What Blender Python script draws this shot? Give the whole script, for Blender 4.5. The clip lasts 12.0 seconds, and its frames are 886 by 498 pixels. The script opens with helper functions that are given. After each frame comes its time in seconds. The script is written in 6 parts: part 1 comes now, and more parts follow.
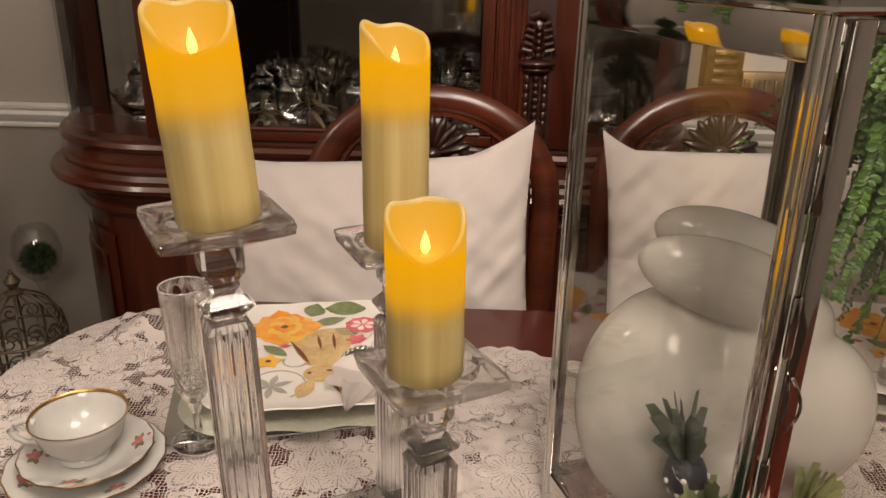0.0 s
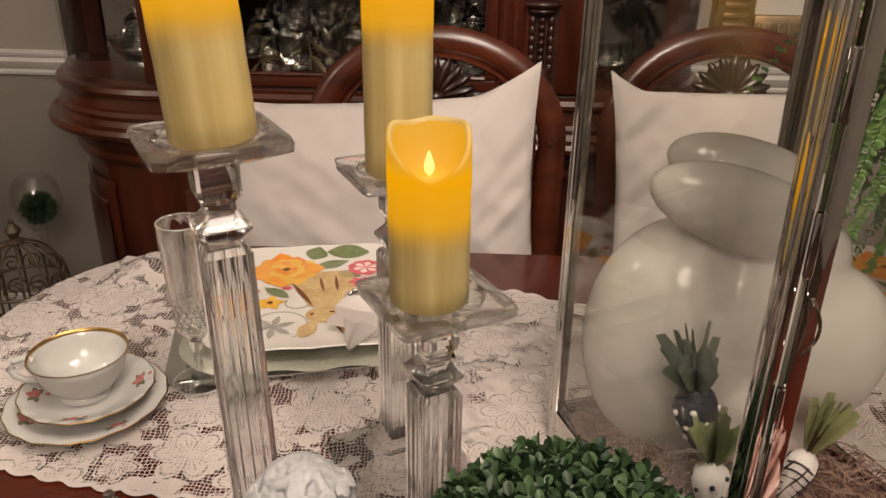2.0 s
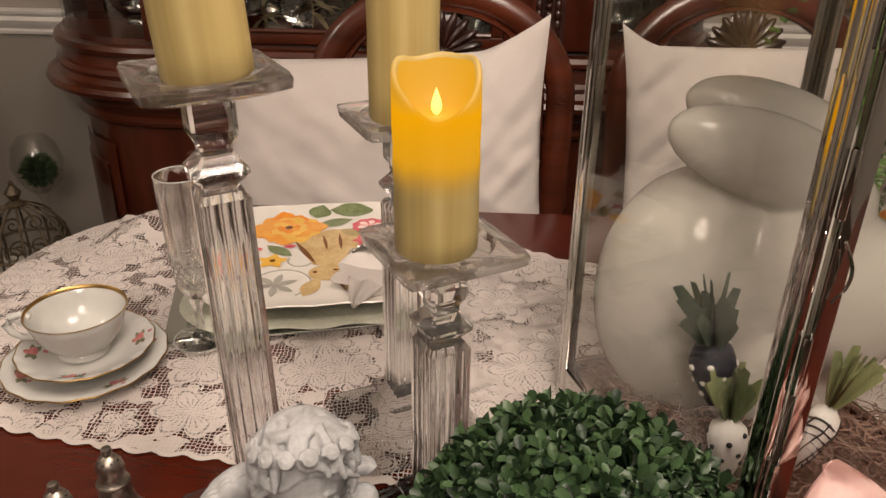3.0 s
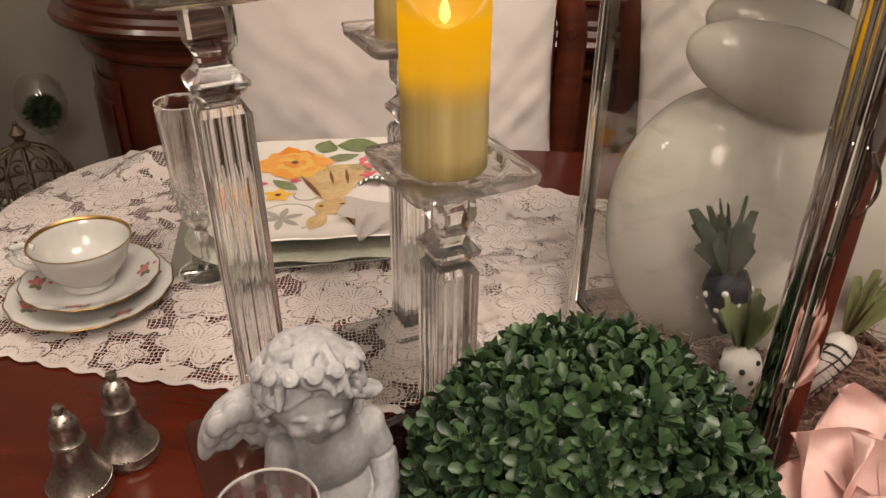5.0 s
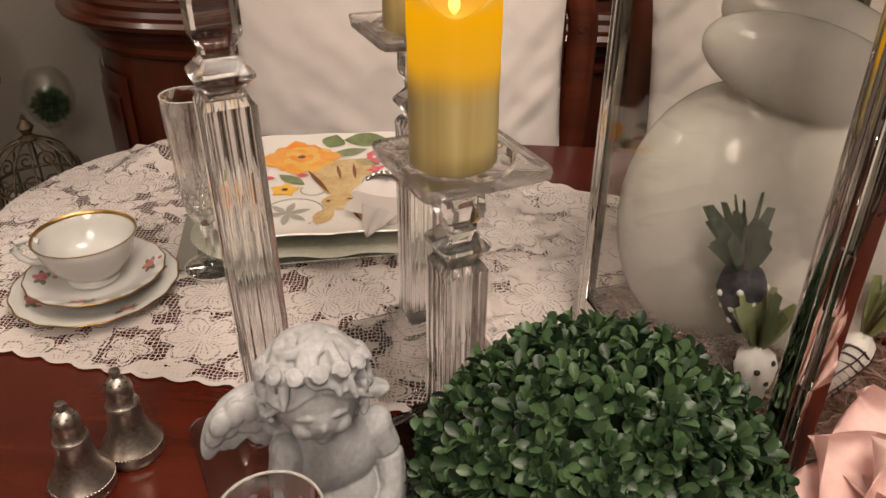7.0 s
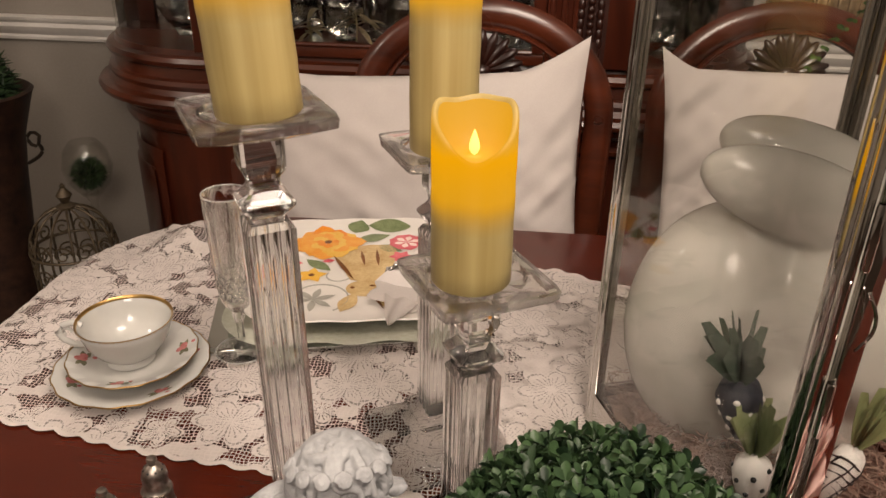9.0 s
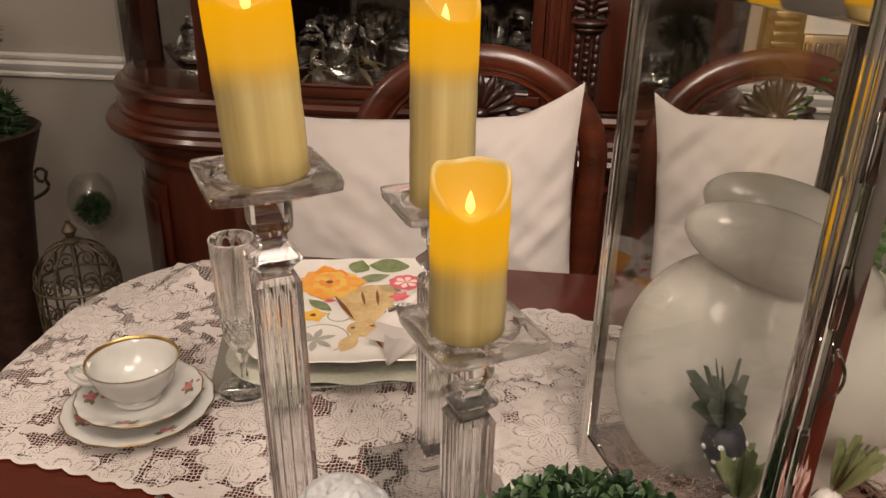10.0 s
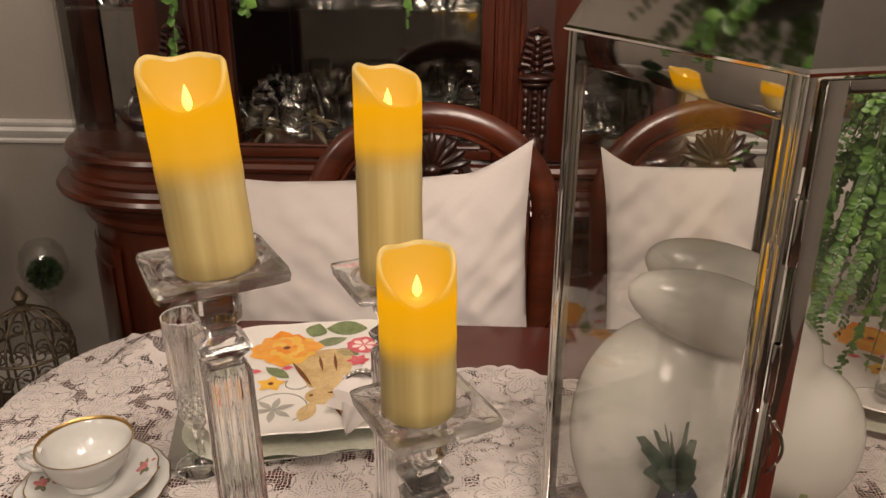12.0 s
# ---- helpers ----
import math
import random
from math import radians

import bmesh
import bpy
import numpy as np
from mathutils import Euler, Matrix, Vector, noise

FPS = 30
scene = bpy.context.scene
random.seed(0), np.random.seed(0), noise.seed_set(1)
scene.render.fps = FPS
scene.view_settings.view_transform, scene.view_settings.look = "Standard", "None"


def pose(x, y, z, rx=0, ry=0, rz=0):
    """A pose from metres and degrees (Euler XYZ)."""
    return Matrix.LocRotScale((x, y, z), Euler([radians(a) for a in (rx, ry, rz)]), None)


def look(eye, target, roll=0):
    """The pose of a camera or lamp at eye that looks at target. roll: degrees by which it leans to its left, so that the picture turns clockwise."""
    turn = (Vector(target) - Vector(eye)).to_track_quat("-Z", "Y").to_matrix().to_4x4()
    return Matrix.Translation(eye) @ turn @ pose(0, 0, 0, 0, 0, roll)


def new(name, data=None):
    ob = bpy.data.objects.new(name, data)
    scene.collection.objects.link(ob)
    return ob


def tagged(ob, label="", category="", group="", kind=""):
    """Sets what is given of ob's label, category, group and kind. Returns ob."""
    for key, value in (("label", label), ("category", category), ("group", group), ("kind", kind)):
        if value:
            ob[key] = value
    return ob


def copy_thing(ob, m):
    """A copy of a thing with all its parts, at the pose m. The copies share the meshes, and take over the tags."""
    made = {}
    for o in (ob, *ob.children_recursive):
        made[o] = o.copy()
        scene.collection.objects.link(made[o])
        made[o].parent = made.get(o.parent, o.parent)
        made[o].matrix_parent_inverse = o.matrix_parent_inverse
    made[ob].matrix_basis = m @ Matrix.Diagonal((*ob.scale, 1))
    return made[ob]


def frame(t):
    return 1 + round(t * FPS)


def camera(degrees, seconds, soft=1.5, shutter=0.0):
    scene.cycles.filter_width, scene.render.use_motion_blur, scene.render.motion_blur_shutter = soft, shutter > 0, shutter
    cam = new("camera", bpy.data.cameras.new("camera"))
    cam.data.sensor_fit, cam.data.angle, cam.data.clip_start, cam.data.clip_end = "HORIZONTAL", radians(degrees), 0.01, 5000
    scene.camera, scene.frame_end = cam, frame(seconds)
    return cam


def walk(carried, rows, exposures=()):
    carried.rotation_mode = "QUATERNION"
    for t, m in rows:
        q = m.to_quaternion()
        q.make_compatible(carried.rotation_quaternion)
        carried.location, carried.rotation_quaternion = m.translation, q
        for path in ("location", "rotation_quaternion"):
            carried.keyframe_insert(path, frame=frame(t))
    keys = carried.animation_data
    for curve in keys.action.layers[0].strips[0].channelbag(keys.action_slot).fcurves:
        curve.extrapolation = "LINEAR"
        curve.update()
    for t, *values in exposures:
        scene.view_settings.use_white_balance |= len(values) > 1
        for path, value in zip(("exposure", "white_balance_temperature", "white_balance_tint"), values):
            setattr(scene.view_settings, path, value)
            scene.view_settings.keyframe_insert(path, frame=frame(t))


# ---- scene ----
cam = camera(59.8, 12.0)
# the camera's way
PATH = [
    (0, (0.0441, -0.0354, 1.3120), (-0.0213, 1.8321, 0.5991), 1.09),
    (0.5, (0.0440, -0.0344, 1.3070), (-0.0216, 1.8289, 0.5832), 1.08),
    (1, (0.0428, -0.0323, 1.2990), (-0.0222, 1.8226, 0.5540), 1.08),
    (1.5, (0.0437, -0.0303, 1.2920), (-0.0240, 1.8121, 0.5168), 0.97),
    (2, (0.0435, -0.0252, 1.2811), (-0.0279, 1.8011, 0.4690), 0.96),
    (2.5, (0.0432, -0.0141, 1.2661), (-0.0330, 1.7946, 0.4160), 0.85),
    (3, (0.0410, -0.0080, 1.2562), (-0.0399, 1.7835, 0.3708), 0.84),
    (5, (0.0415, -0.0038, 1.2303), (-0.0566, 1.7270, 0.2329), 0.70),
    (5.5, (0.0424, -0.0047, 1.2252), (-0.0581, 1.7142, 0.2079), 0.60),
    (6, (0.0432, -0.0027, 1.2172), (-0.0575, 1.7101, 0.1894), 0.59),
    (6.5, (0.0421, 0.0003, 1.2133), (-0.0636, 1.7136, 0.1868), 0.59),
    (7, (0.0404, 0.0063, 1.2254), (-0.0770, 1.7295, 0.2171), 0.61),
    (9, (0.0415, -0.0182, 1.2831), (-0.1312, 1.7707, 0.4058), 1.17),
    (9.5, (0.0399, -0.0314, 1.3021), (-0.1332, 1.7732, 0.4574), 1.48),
    (10, (0.0441, -0.0395, 1.3129), (-0.1302, 1.7808, 0.5029), 1.40),
    (10.5, (0.0453, -0.0425, 1.3209), (-0.1224, 1.7927, 0.5438), 1.30),
    (11, (0.0475, -0.0466, 1.3308), (-0.1056, 1.8019, 0.5827), 1.00),
    (11.5, (0.0497, -0.0437, 1.3398), (-0.0830, 1.8158, 0.6153), 0.50),
    (12, (0.0548, -0.0367, 1.3457), (-0.0276, 1.8299, 0.6322), 0.29),
]
walk(cam, [(t, look(eye, target, roll)) for t, eye, target, roll in PATH])

# ---- world and lights ----
world = bpy.data.worlds.new("world")
scene.world = world
world.use_nodes = True
world.node_tree.nodes["Background"].inputs[0].default_value = (0.9, 0.8, 0.7, 1)
world.node_tree.nodes["Background"].inputs[1].default_value = 0.05


def lamp(name, kind, m, energy, color, size):
    data = bpy.data.lights.new(name, kind)
    data.energy, data.color = energy, color
    if kind == "AREA":
        data.size = size
    else:
        data.shadow_soft_size = size
    ob = new(name, data)
    ob.matrix_world = m
    return ob


TABLE = 0.76
WARM = (1.0, 0.84, 0.71)
lamp("chandelier_light", "POINT", pose(0.28, 0.16, 2.10), 63, WARM, 0.26)
lamp("ceiling_light_left", "POINT", pose(-1.9, 0.3, 2.25), 18, WARM, 0.12)
lamp("ceiling_light_back", "POINT", pose(0.10, -1.30, 2.20), 80, WARM, 0.34)


# ---- materials ----
class Nodes:
    """A node material with one Principled shader."""

    def __init__(self, name, color=(0.5, 0.5, 0.5), rough=0.5, metal=0.0, **more):
        self.mat = bpy.data.materials.new(name)
        self.mat.use_nodes = True
        self.tree = self.mat.node_tree
        self.bsdf = self.tree.nodes["Principled BSDF"]
        self.out = self.tree.nodes["Material Output"]
        self.set("Base Color", (*color, 1))
        self.set("Roughness", rough)
        self.set("Metallic", metal)
        for key, value in more.items():
            self.set(key.replace("_", " "), value)

    def set(self, key, value):
        self.bsdf.inputs[key].default_value = value

    def node(self, kind, operation="", feature="", voronoi_dimensions="", attribute_name=""):
        n = self.tree.nodes.new(kind)
        if operation:
            n.operation = operation
        if feature:
            n.feature = feature
        if voronoi_dimensions:
            n.voronoi_dimensions = voronoi_dimensions
        if attribute_name:
            n.attribute_name = attribute_name
        return n

    def link(self, a, b):
        self.tree.links.new(a, b)

    def coord(self, scale=(1, 1, 1), which="Object"):
        tc, mp = self.node("ShaderNodeTexCoord"), self.node("ShaderNodeMapping")
        mp.inputs["Scale"].default_value = scale
        self.link(tc.outputs[which], mp.inputs["Vector"])
        return mp.outputs["Vector"]

    def noise(self, scale, detail=4, vec=None, rough=0.55, dist=0.0):
        n = self.node("ShaderNodeTexNoise")
        n.inputs["Scale"].default_value, n.inputs["Detail"].default_value = scale, detail
        n.inputs["Roughness"].default_value, n.inputs["Distortion"].default_value = rough, dist
        if vec is not None:
            self.link(vec, n.inputs["Vector"])
        return n.outputs["Fac"]

    def ramp(self, fac, stops):
        n = self.node("ShaderNodeValToRGB")
        while len(n.color_ramp.elements) < len(stops):
            n.color_ramp.elements.new(0.5)
        for e, (p, c) in zip(n.color_ramp.elements, stops):
            e.position, e.color = p, (*c, 1) if len(c) == 3 else c
        self.link(fac, n.inputs["Fac"])
        return n.outputs["Color"]

    def math(self, op, a, b=None, c=None):
        n = self.node("ShaderNodeMath", operation=op)
        for i, v in enumerate((a, b, c)):
            if v is None:
                continue
            if isinstance(v, (int, float)):
                n.inputs[i].default_value = v
            else:
                self.link(v, n.inputs[i])
        return n.outputs[0]

    def bump(self, height, strength=0.3, distance=0.002):
        n = self.node("ShaderNodeBump")
        n.inputs["Strength"].default_value, n.inputs["Distance"].default_value = strength, distance
        self.link(height, n.inputs["Height"])
        self.link(n.outputs["Normal"], self.bsdf.inputs["Normal"])
        return self

    def color(self, socket):
        self.link(socket, self.bsdf.inputs["Base Color"])
        return self


def mottled(name, dark, light, scale, rough=0.5, metal=0.0, bump=0.0, fine=None, stretch=(1, 1, 1), rrange=0.12, **more):
    """Two scales of variation in colour, and a little in gloss and relief."""
    n = Nodes(name, light, rough, metal, **more)
    v = n.coord(stretch)
    big, small = n.noise(scale, 3, v), n.noise(fine or scale * 9, 5, v)
    mix = n.math("ADD", n.math("MULTIPLY", big, 0.6), n.math("MULTIPLY", small, 0.4))
    n.color(n.ramp(mix, [(0.3, dark), (0.68, light)]))
    n.link(n.math("ADD", n.math("MULTIPLY", small, rrange), max(rough - rrange / 2, 0.0)), n.bsdf.inputs["Roughness"])
    if bump:
        n.bump(mix, bump)
    return n.mat


def clear_glass(name, color=(1, 1, 1), rough=0.0, ior=1.5, wavy=0.0):
    n = Nodes(name, color, rough, 0.0, Transmission_Weight=1.0, IOR=ior)
    if wavy:
        n.bump(n.noise(60, 2, n.coord()), wavy, 0.001)
    return n.mat


def crystal_glass(name, ior=1.50, straight=0.07):
    """Pressed crystal: part bends the light, part lets it straight through."""
    n = Nodes(name, (0.99, 0.985, 0.98), 0.0, 0.0, Transmission_Weight=1.0, IOR=ior)
    n.bump(n.noise(45, 2, n.coord()), 0.05, 0.001)
    clear = n.node("ShaderNodeBsdfTransparent")
    clear.inputs["Color"].default_value = (0.97, 0.965, 0.96, 1)
    mix = n.node("ShaderNodeMixShader")
    mix.inputs[0].default_value = straight
    n.link(n.bsdf.outputs[0], mix.inputs[1])
    n.link(clear.outputs[0], mix.inputs[2])
    n.link(mix.outputs[0], n.out.inputs["Surface"])
    return n.mat


def thin_pane(name, tint=0.94, power=4.0, most=0.5, least=0.03):
    """A flat pane: clear, with the gloss of glass."""
    n = Nodes(name)
    clear = n.node("ShaderNodeBsdfTransparent")
    clear.inputs["Color"].default_value = (tint, tint, tint * 0.99, 1)
    gloss = n.node("ShaderNodeBsdfGlossy")
    gloss.inputs["Roughness"].default_value = 0.015
    face = n.node("ShaderNodeLayerWeight")
    face.inputs["Blend"].default_value = 0.5
    mix = n.node("ShaderNodeMixShader")
    n.link(n.math("ADD", n.math("MULTIPLY", n.math("POWER", face.outputs["Facing"], power), most), least), mix.inputs[0])
    n.link(clear.outputs[0], mix.inputs[1])
    n.link(gloss.outputs[0], mix.inputs[2])
    n.link(mix.outputs[0], n.out.inputs["Surface"])
    return n.mat


def mahogany(name, dark, light, rough, stretch, coat=0.3):
    n = Nodes(name, light, rough, Coat_Weight=coat, Coat_Roughness=0.12)
    v = n.coord(stretch)
    grain, broad = n.noise(14, 8, v, 0.65, 1.2), n.noise(2.2, 3, n.coord())
    mix = n.math("ADD", n.math("MULTIPLY", grain, 0.65), n.math("MULTIPLY", broad, 0.35))
    n.color(n.ramp(mix, [(0.32, dark), (0.66, light)]))
    n.link(n.math("ADD", n.math("MULTIPLY", broad, 0.15), rough - 0.07), n.bsdf.inputs["Roughness"])
    n.bump(grain, 0.06, 0.001)
    return n.mat


def lace_material():
    """White lace: flowers of dense thread on an open net."""
    n = Nodes("white_lace", (0.80, 0.76, 0.72), 0.85)
    v = n.coord()
    warp = n.node("ShaderNodeTexNoise")
    warp.inputs["Scale"].default_value = 35
    n.link(v, warp.inputs["Vector"])
    add = n.node("ShaderNodeVectorMath", operation="MULTIPLY_ADD")
    n.link(warp.outputs["Color"], add.inputs[0])
    add.inputs[1].default_value = (0.012, 0.012, 0)
    n.link(v, add.inputs[2])
    flat = n.node("ShaderNodeVectorMath", operation="MULTIPLY")
    n.link(add.outputs[0], flat.inputs[0])
    flat.inputs[1].default_value = (1, 1, 0)
    vec = flat.outputs[0]

    def flowers(scale, petals, reach, shift):
        moved = n.node("ShaderNodeVectorMath", operation="ADD")
        n.link(vec, moved.inputs[0])
        moved.inputs[1].default_value = (shift, shift * 0.7, 0)
        cells = n.node("ShaderNodeTexVoronoi", voronoi_dimensions="2D")
        cells.inputs["Scale"].default_value, cells.inputs["Randomness"].default_value = scale, 0.75
        n.link(moved.outputs[0], cells.inputs["Vector"])
        away = n.node("ShaderNodeVectorMath", operation="SUBTRACT")
        n.link(moved.outputs[0], away.inputs[0])
        n.link(cells.outputs["Position"], away.inputs[1])
        xyz = n.node("ShaderNodeSeparateXYZ")
        n.link(away.outputs[0], xyz.inputs[0])
        angle = n.math("ARCTAN2", xyz.outputs[1], xyz.outputs[0])
        lobe = n.math("ABSOLUTE", n.math("COSINE", n.math("MULTIPLY", angle, petals / 2)))
        far = n.math("DIVIDE", cells.outputs["Distance"], n.math("ADD", n.math("MULTIPLY", lobe, 0.45 * reach), 0.55 * reach))
        inside = n.math("LESS_THAN", far, 1.0)
        body = n.math("LESS_THAN", far, 0.80)
        edge = n.math("GREATER_THAN", far, 0.88)
        heart = n.math("LESS_THAN", far, 0.20)
        vein = n.math("GREATER_THAN", n.math("ABSOLUTE", n.math("SINE", n.math("MULTIPLY", angle, petals * 2.0))), 0.34)
        petal_gap = n.math("GREATER_THAN", lobe, 0.16)
        cloth = n.math("MULTIPLY", n.math("MULTIPLY", body, petal_gap), n.math("MAXIMUM", vein, n.math("GREATER_THAN", far, 0.62)))
        drawn = n.math("MAXIMUM", n.math("MAXIMUM", edge, heart), cloth)
        return n.math("MULTIPLY", inside, drawn), inside

    a, a_in = flowers(11.0, 6, 0.47, 0.0)
    b, b_in = flowers(19, 5, 0.47, 0.31)
    net = n.node("ShaderNodeTexVoronoi", feature="DISTANCE_TO_EDGE", voronoi_dimensions="2D")
    net.inputs["Scale"].default_value, net.inputs["Randomness"].default_value = 215, 0.25
    n.link(vec, net.inputs["Vector"])
    thread = n.math("LESS_THAN", net.outputs["Distance"], 0.095)
    leafy = n.math("GREATER_THAN", n.noise(26, 2, vec), 0.575)
    sprig = n.math("MULTIPLY", leafy, n.math("SUBTRACT", 1.0, a_in))
    weave = n.math("ADD", 0.80, n.math("MULTIPLY", n.noise(120, 2, v), 0.24))
    solid = n.math("MULTIPLY", n.math("MAXIMUM", n.math("MAXIMUM", a, n.math("MULTIPLY", b, n.math("SUBTRACT", 1.0, a_in))), sprig), weave)
    veil = n.math("MULTIPLY", a_in, 0.40)
    at = n.node("ShaderNodeAttribute", attribute_name="hem")
    alpha = n.math("MAXIMUM", n.math("MAXIMUM", solid, veil), n.math("MAXIMUM", thread, at.outputs["Fac"]))
    n.link(alpha, n.bsdf.inputs["Alpha"])
    n.color(n.ramp(n.noise(9, 3, v), [(0.35, (0.54, 0.485, 0.455)), (0.7, (0.66, 0.60, 0.57))]))
    n.bump(n.math("ADD", solid, thread), 0.5, 0.0008)
    return n.mat


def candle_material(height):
    """Ivory wax; glow of the lamp under the wick is painted as emission."""
    n = Nodes("ivory_wax_painted_glow_%d" % round(height * 1000), (0.56, 0.47, 0.20), 0.45)
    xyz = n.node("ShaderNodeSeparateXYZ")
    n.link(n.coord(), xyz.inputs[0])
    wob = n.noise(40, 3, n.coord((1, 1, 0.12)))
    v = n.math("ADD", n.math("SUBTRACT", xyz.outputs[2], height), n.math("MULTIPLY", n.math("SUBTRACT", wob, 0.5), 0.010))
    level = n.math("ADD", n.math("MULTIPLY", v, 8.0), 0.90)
    # glow colour and its share by height, paler towards the rim
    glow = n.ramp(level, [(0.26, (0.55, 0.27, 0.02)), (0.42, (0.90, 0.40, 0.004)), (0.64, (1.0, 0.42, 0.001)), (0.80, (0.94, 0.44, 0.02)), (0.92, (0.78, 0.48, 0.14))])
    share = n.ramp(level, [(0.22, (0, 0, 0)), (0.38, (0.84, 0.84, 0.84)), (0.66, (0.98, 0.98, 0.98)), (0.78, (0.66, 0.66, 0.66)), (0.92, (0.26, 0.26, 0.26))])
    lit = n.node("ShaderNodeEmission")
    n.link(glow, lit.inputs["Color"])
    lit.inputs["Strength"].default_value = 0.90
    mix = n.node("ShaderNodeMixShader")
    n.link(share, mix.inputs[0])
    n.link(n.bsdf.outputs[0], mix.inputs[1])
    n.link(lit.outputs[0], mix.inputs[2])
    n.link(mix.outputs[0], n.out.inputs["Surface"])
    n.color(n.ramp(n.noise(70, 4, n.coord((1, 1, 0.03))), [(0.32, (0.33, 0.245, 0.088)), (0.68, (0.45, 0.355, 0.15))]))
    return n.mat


def flame_material():
    n = Nodes("led_flame", (1, 0.6, 0.1), 0.4)
    n.set("Emission Color", (1.0, 0.76, 0.20, 1))
    n.set("Emission Strength", 1.1)
    return n.mat


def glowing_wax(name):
    """Hollow top of a candle; its middle lamp's light is painted as emission."""
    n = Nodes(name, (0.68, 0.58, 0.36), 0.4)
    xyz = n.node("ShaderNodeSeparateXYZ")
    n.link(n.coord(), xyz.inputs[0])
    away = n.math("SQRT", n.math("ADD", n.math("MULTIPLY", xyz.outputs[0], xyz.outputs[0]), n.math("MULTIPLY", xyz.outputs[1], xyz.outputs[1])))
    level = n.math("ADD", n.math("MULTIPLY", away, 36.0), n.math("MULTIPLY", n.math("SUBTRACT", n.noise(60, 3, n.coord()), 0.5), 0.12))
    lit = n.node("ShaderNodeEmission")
    # painted falloff: brightest at the axis, deeper orange outwards
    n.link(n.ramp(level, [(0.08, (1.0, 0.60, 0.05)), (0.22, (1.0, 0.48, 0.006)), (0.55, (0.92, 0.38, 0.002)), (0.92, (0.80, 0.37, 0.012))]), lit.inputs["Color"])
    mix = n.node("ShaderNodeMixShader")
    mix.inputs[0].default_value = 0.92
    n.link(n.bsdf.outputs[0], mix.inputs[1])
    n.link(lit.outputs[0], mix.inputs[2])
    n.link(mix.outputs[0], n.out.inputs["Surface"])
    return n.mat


def leaf_material(name, dark, light, rough=0.38):
    n = Nodes(name, light, rough, Specular_IOR_Level=0.4)
    info = n.node("ShaderNodeObjectInfo")
    isle = n.node("ShaderNodeNewGeometry")
    mix = n.math("FRACT", n.math("ADD", info.outputs["Random"], isle.outputs["Random Per Island"]))
    n.color(n.ramp(n.math("ADD", n.math("MULTIPLY", mix, 0.8), n.math("MULTIPLY", n.noise(90, 3, n.coord()), 0.25)), [(0.1, dark), (0.9, light)]))
    n.bump(n.noise(260, 3, n.coord()), 0.25, 0.001)
    return n.mat


M_WOOD = mahogany("mahogany", (0.018, 0.0038, 0.002), (0.098, 0.020, 0.008), 0.30, (1, 1, 0.12))
M_WOOD_H = mahogany("mahogany_moulding", (0.022, 0.0045, 0.002), (0.125, 0.027, 0.010), 0.28, (0.12, 1, 1))
M_CARVED = mahogany("carved_mahogany", (0.010, 0.003, 0.002), (0.045, 0.012, 0.007), 0.34, (1, 1, 1))
M_TABLE = mahogany("mahogany_tabletop", (0.030, 0.0040, 0.0017), (0.100, 0.0135, 0.0045), 0.20, (0.10, 1, 1), 0.25)
M_WALL = mottled("grey_beige_paint", (0.30, 0.27, 0.235), (0.36, 0.325, 0.285), 1.5, 0.7, bump=0.05, fine=120)
M_WHITE = mottled("white_trim_paint", (0.70, 0.67, 0.63), (0.80, 0.77, 0.73), 3, 0.4, fine=60)
M_CEIL = mottled("white_ceiling_paint", (0.70, 0.68, 0.65), (0.78, 0.76, 0.73), 2, 0.8, fine=80)
M_FLOOR = mottled("dark_floor_boards", (0.030, 0.018, 0.012), (0.075, 0.045, 0.030), 3, 0.45, bump=0.1, stretch=(1, 0.1, 1))
M_CRYSTAL = crystal_glass("crystal")
M_FLUTE = crystal_glass("pressed_crystal", 1.35, 0.30)
M_BLOWN = crystal_glass("blown_crystal", 1.28, 0.42)
M_DISH = crystal_glass("crystal_dish", 1.45, 0.26)
M_EDGEGLINT = mottled("painted_edge_glint", (0.82, 0.81, 0.79), (0.96, 0.95, 0.93), 60, 0.10, Transmission_Weight=0.75, IOR=1.40)
M_GLASS = clear_glass("vase_glass", (0.99, 0.99, 0.985), 0.0, 1.45)
M_THIN = thin_pane("blown_glass", 0.98, 2.6, 0.50, 0.035)
M_SHELFGLASS = clear_glass("cabinet_cut_glass", (0.93, 0.93, 0.91), 0.0, 1.48, 0.5)
M_CUT = mottled("cut_glass", (0.84, 0.84, 0.82), (0.96, 0.96, 0.94), 70, 0.05, rrange=0.06, bump=0.8, fine=130, Transmission_Weight=0.96)
M_PANE = thin_pane("lantern_pane", 0.994, 3.0, 0.45, 0.026)
M_CABPANE = thin_pane("cabinet_pane", 0.95, 4.0, 0.4, 0.015)
M_STEEL = mottled("polished_steel", (0.50, 0.48, 0.46), (0.64, 0.62, 0.59), 6, 0.06, 1.0, rrange=0.05)
M_MIRROR = mottled("mirror_silver", (0.70, 0.73, 0.71), (0.78, 0.80, 0.78), 4, 0.02, 1.0, rrange=0.01)
M_CABMIRROR = mottled("cabinet_mirror_back", (0.34, 0.33, 0.32), (0.48, 0.47, 0.45), 5, 0.05, 1.0, rrange=0.06)
M_LACE = lace_material()
M_PILLOW = mottled("white_cotton", (0.50, 0.45, 0.425), (0.58, 0.53, 0.50), 3, 0.9, bump=0.12, fine=420)
M_CHINA = mottled("white_porcelain", (0.47, 0.465, 0.44), (0.55, 0.54, 0.51), 5, 0.12, rrange=0.06)
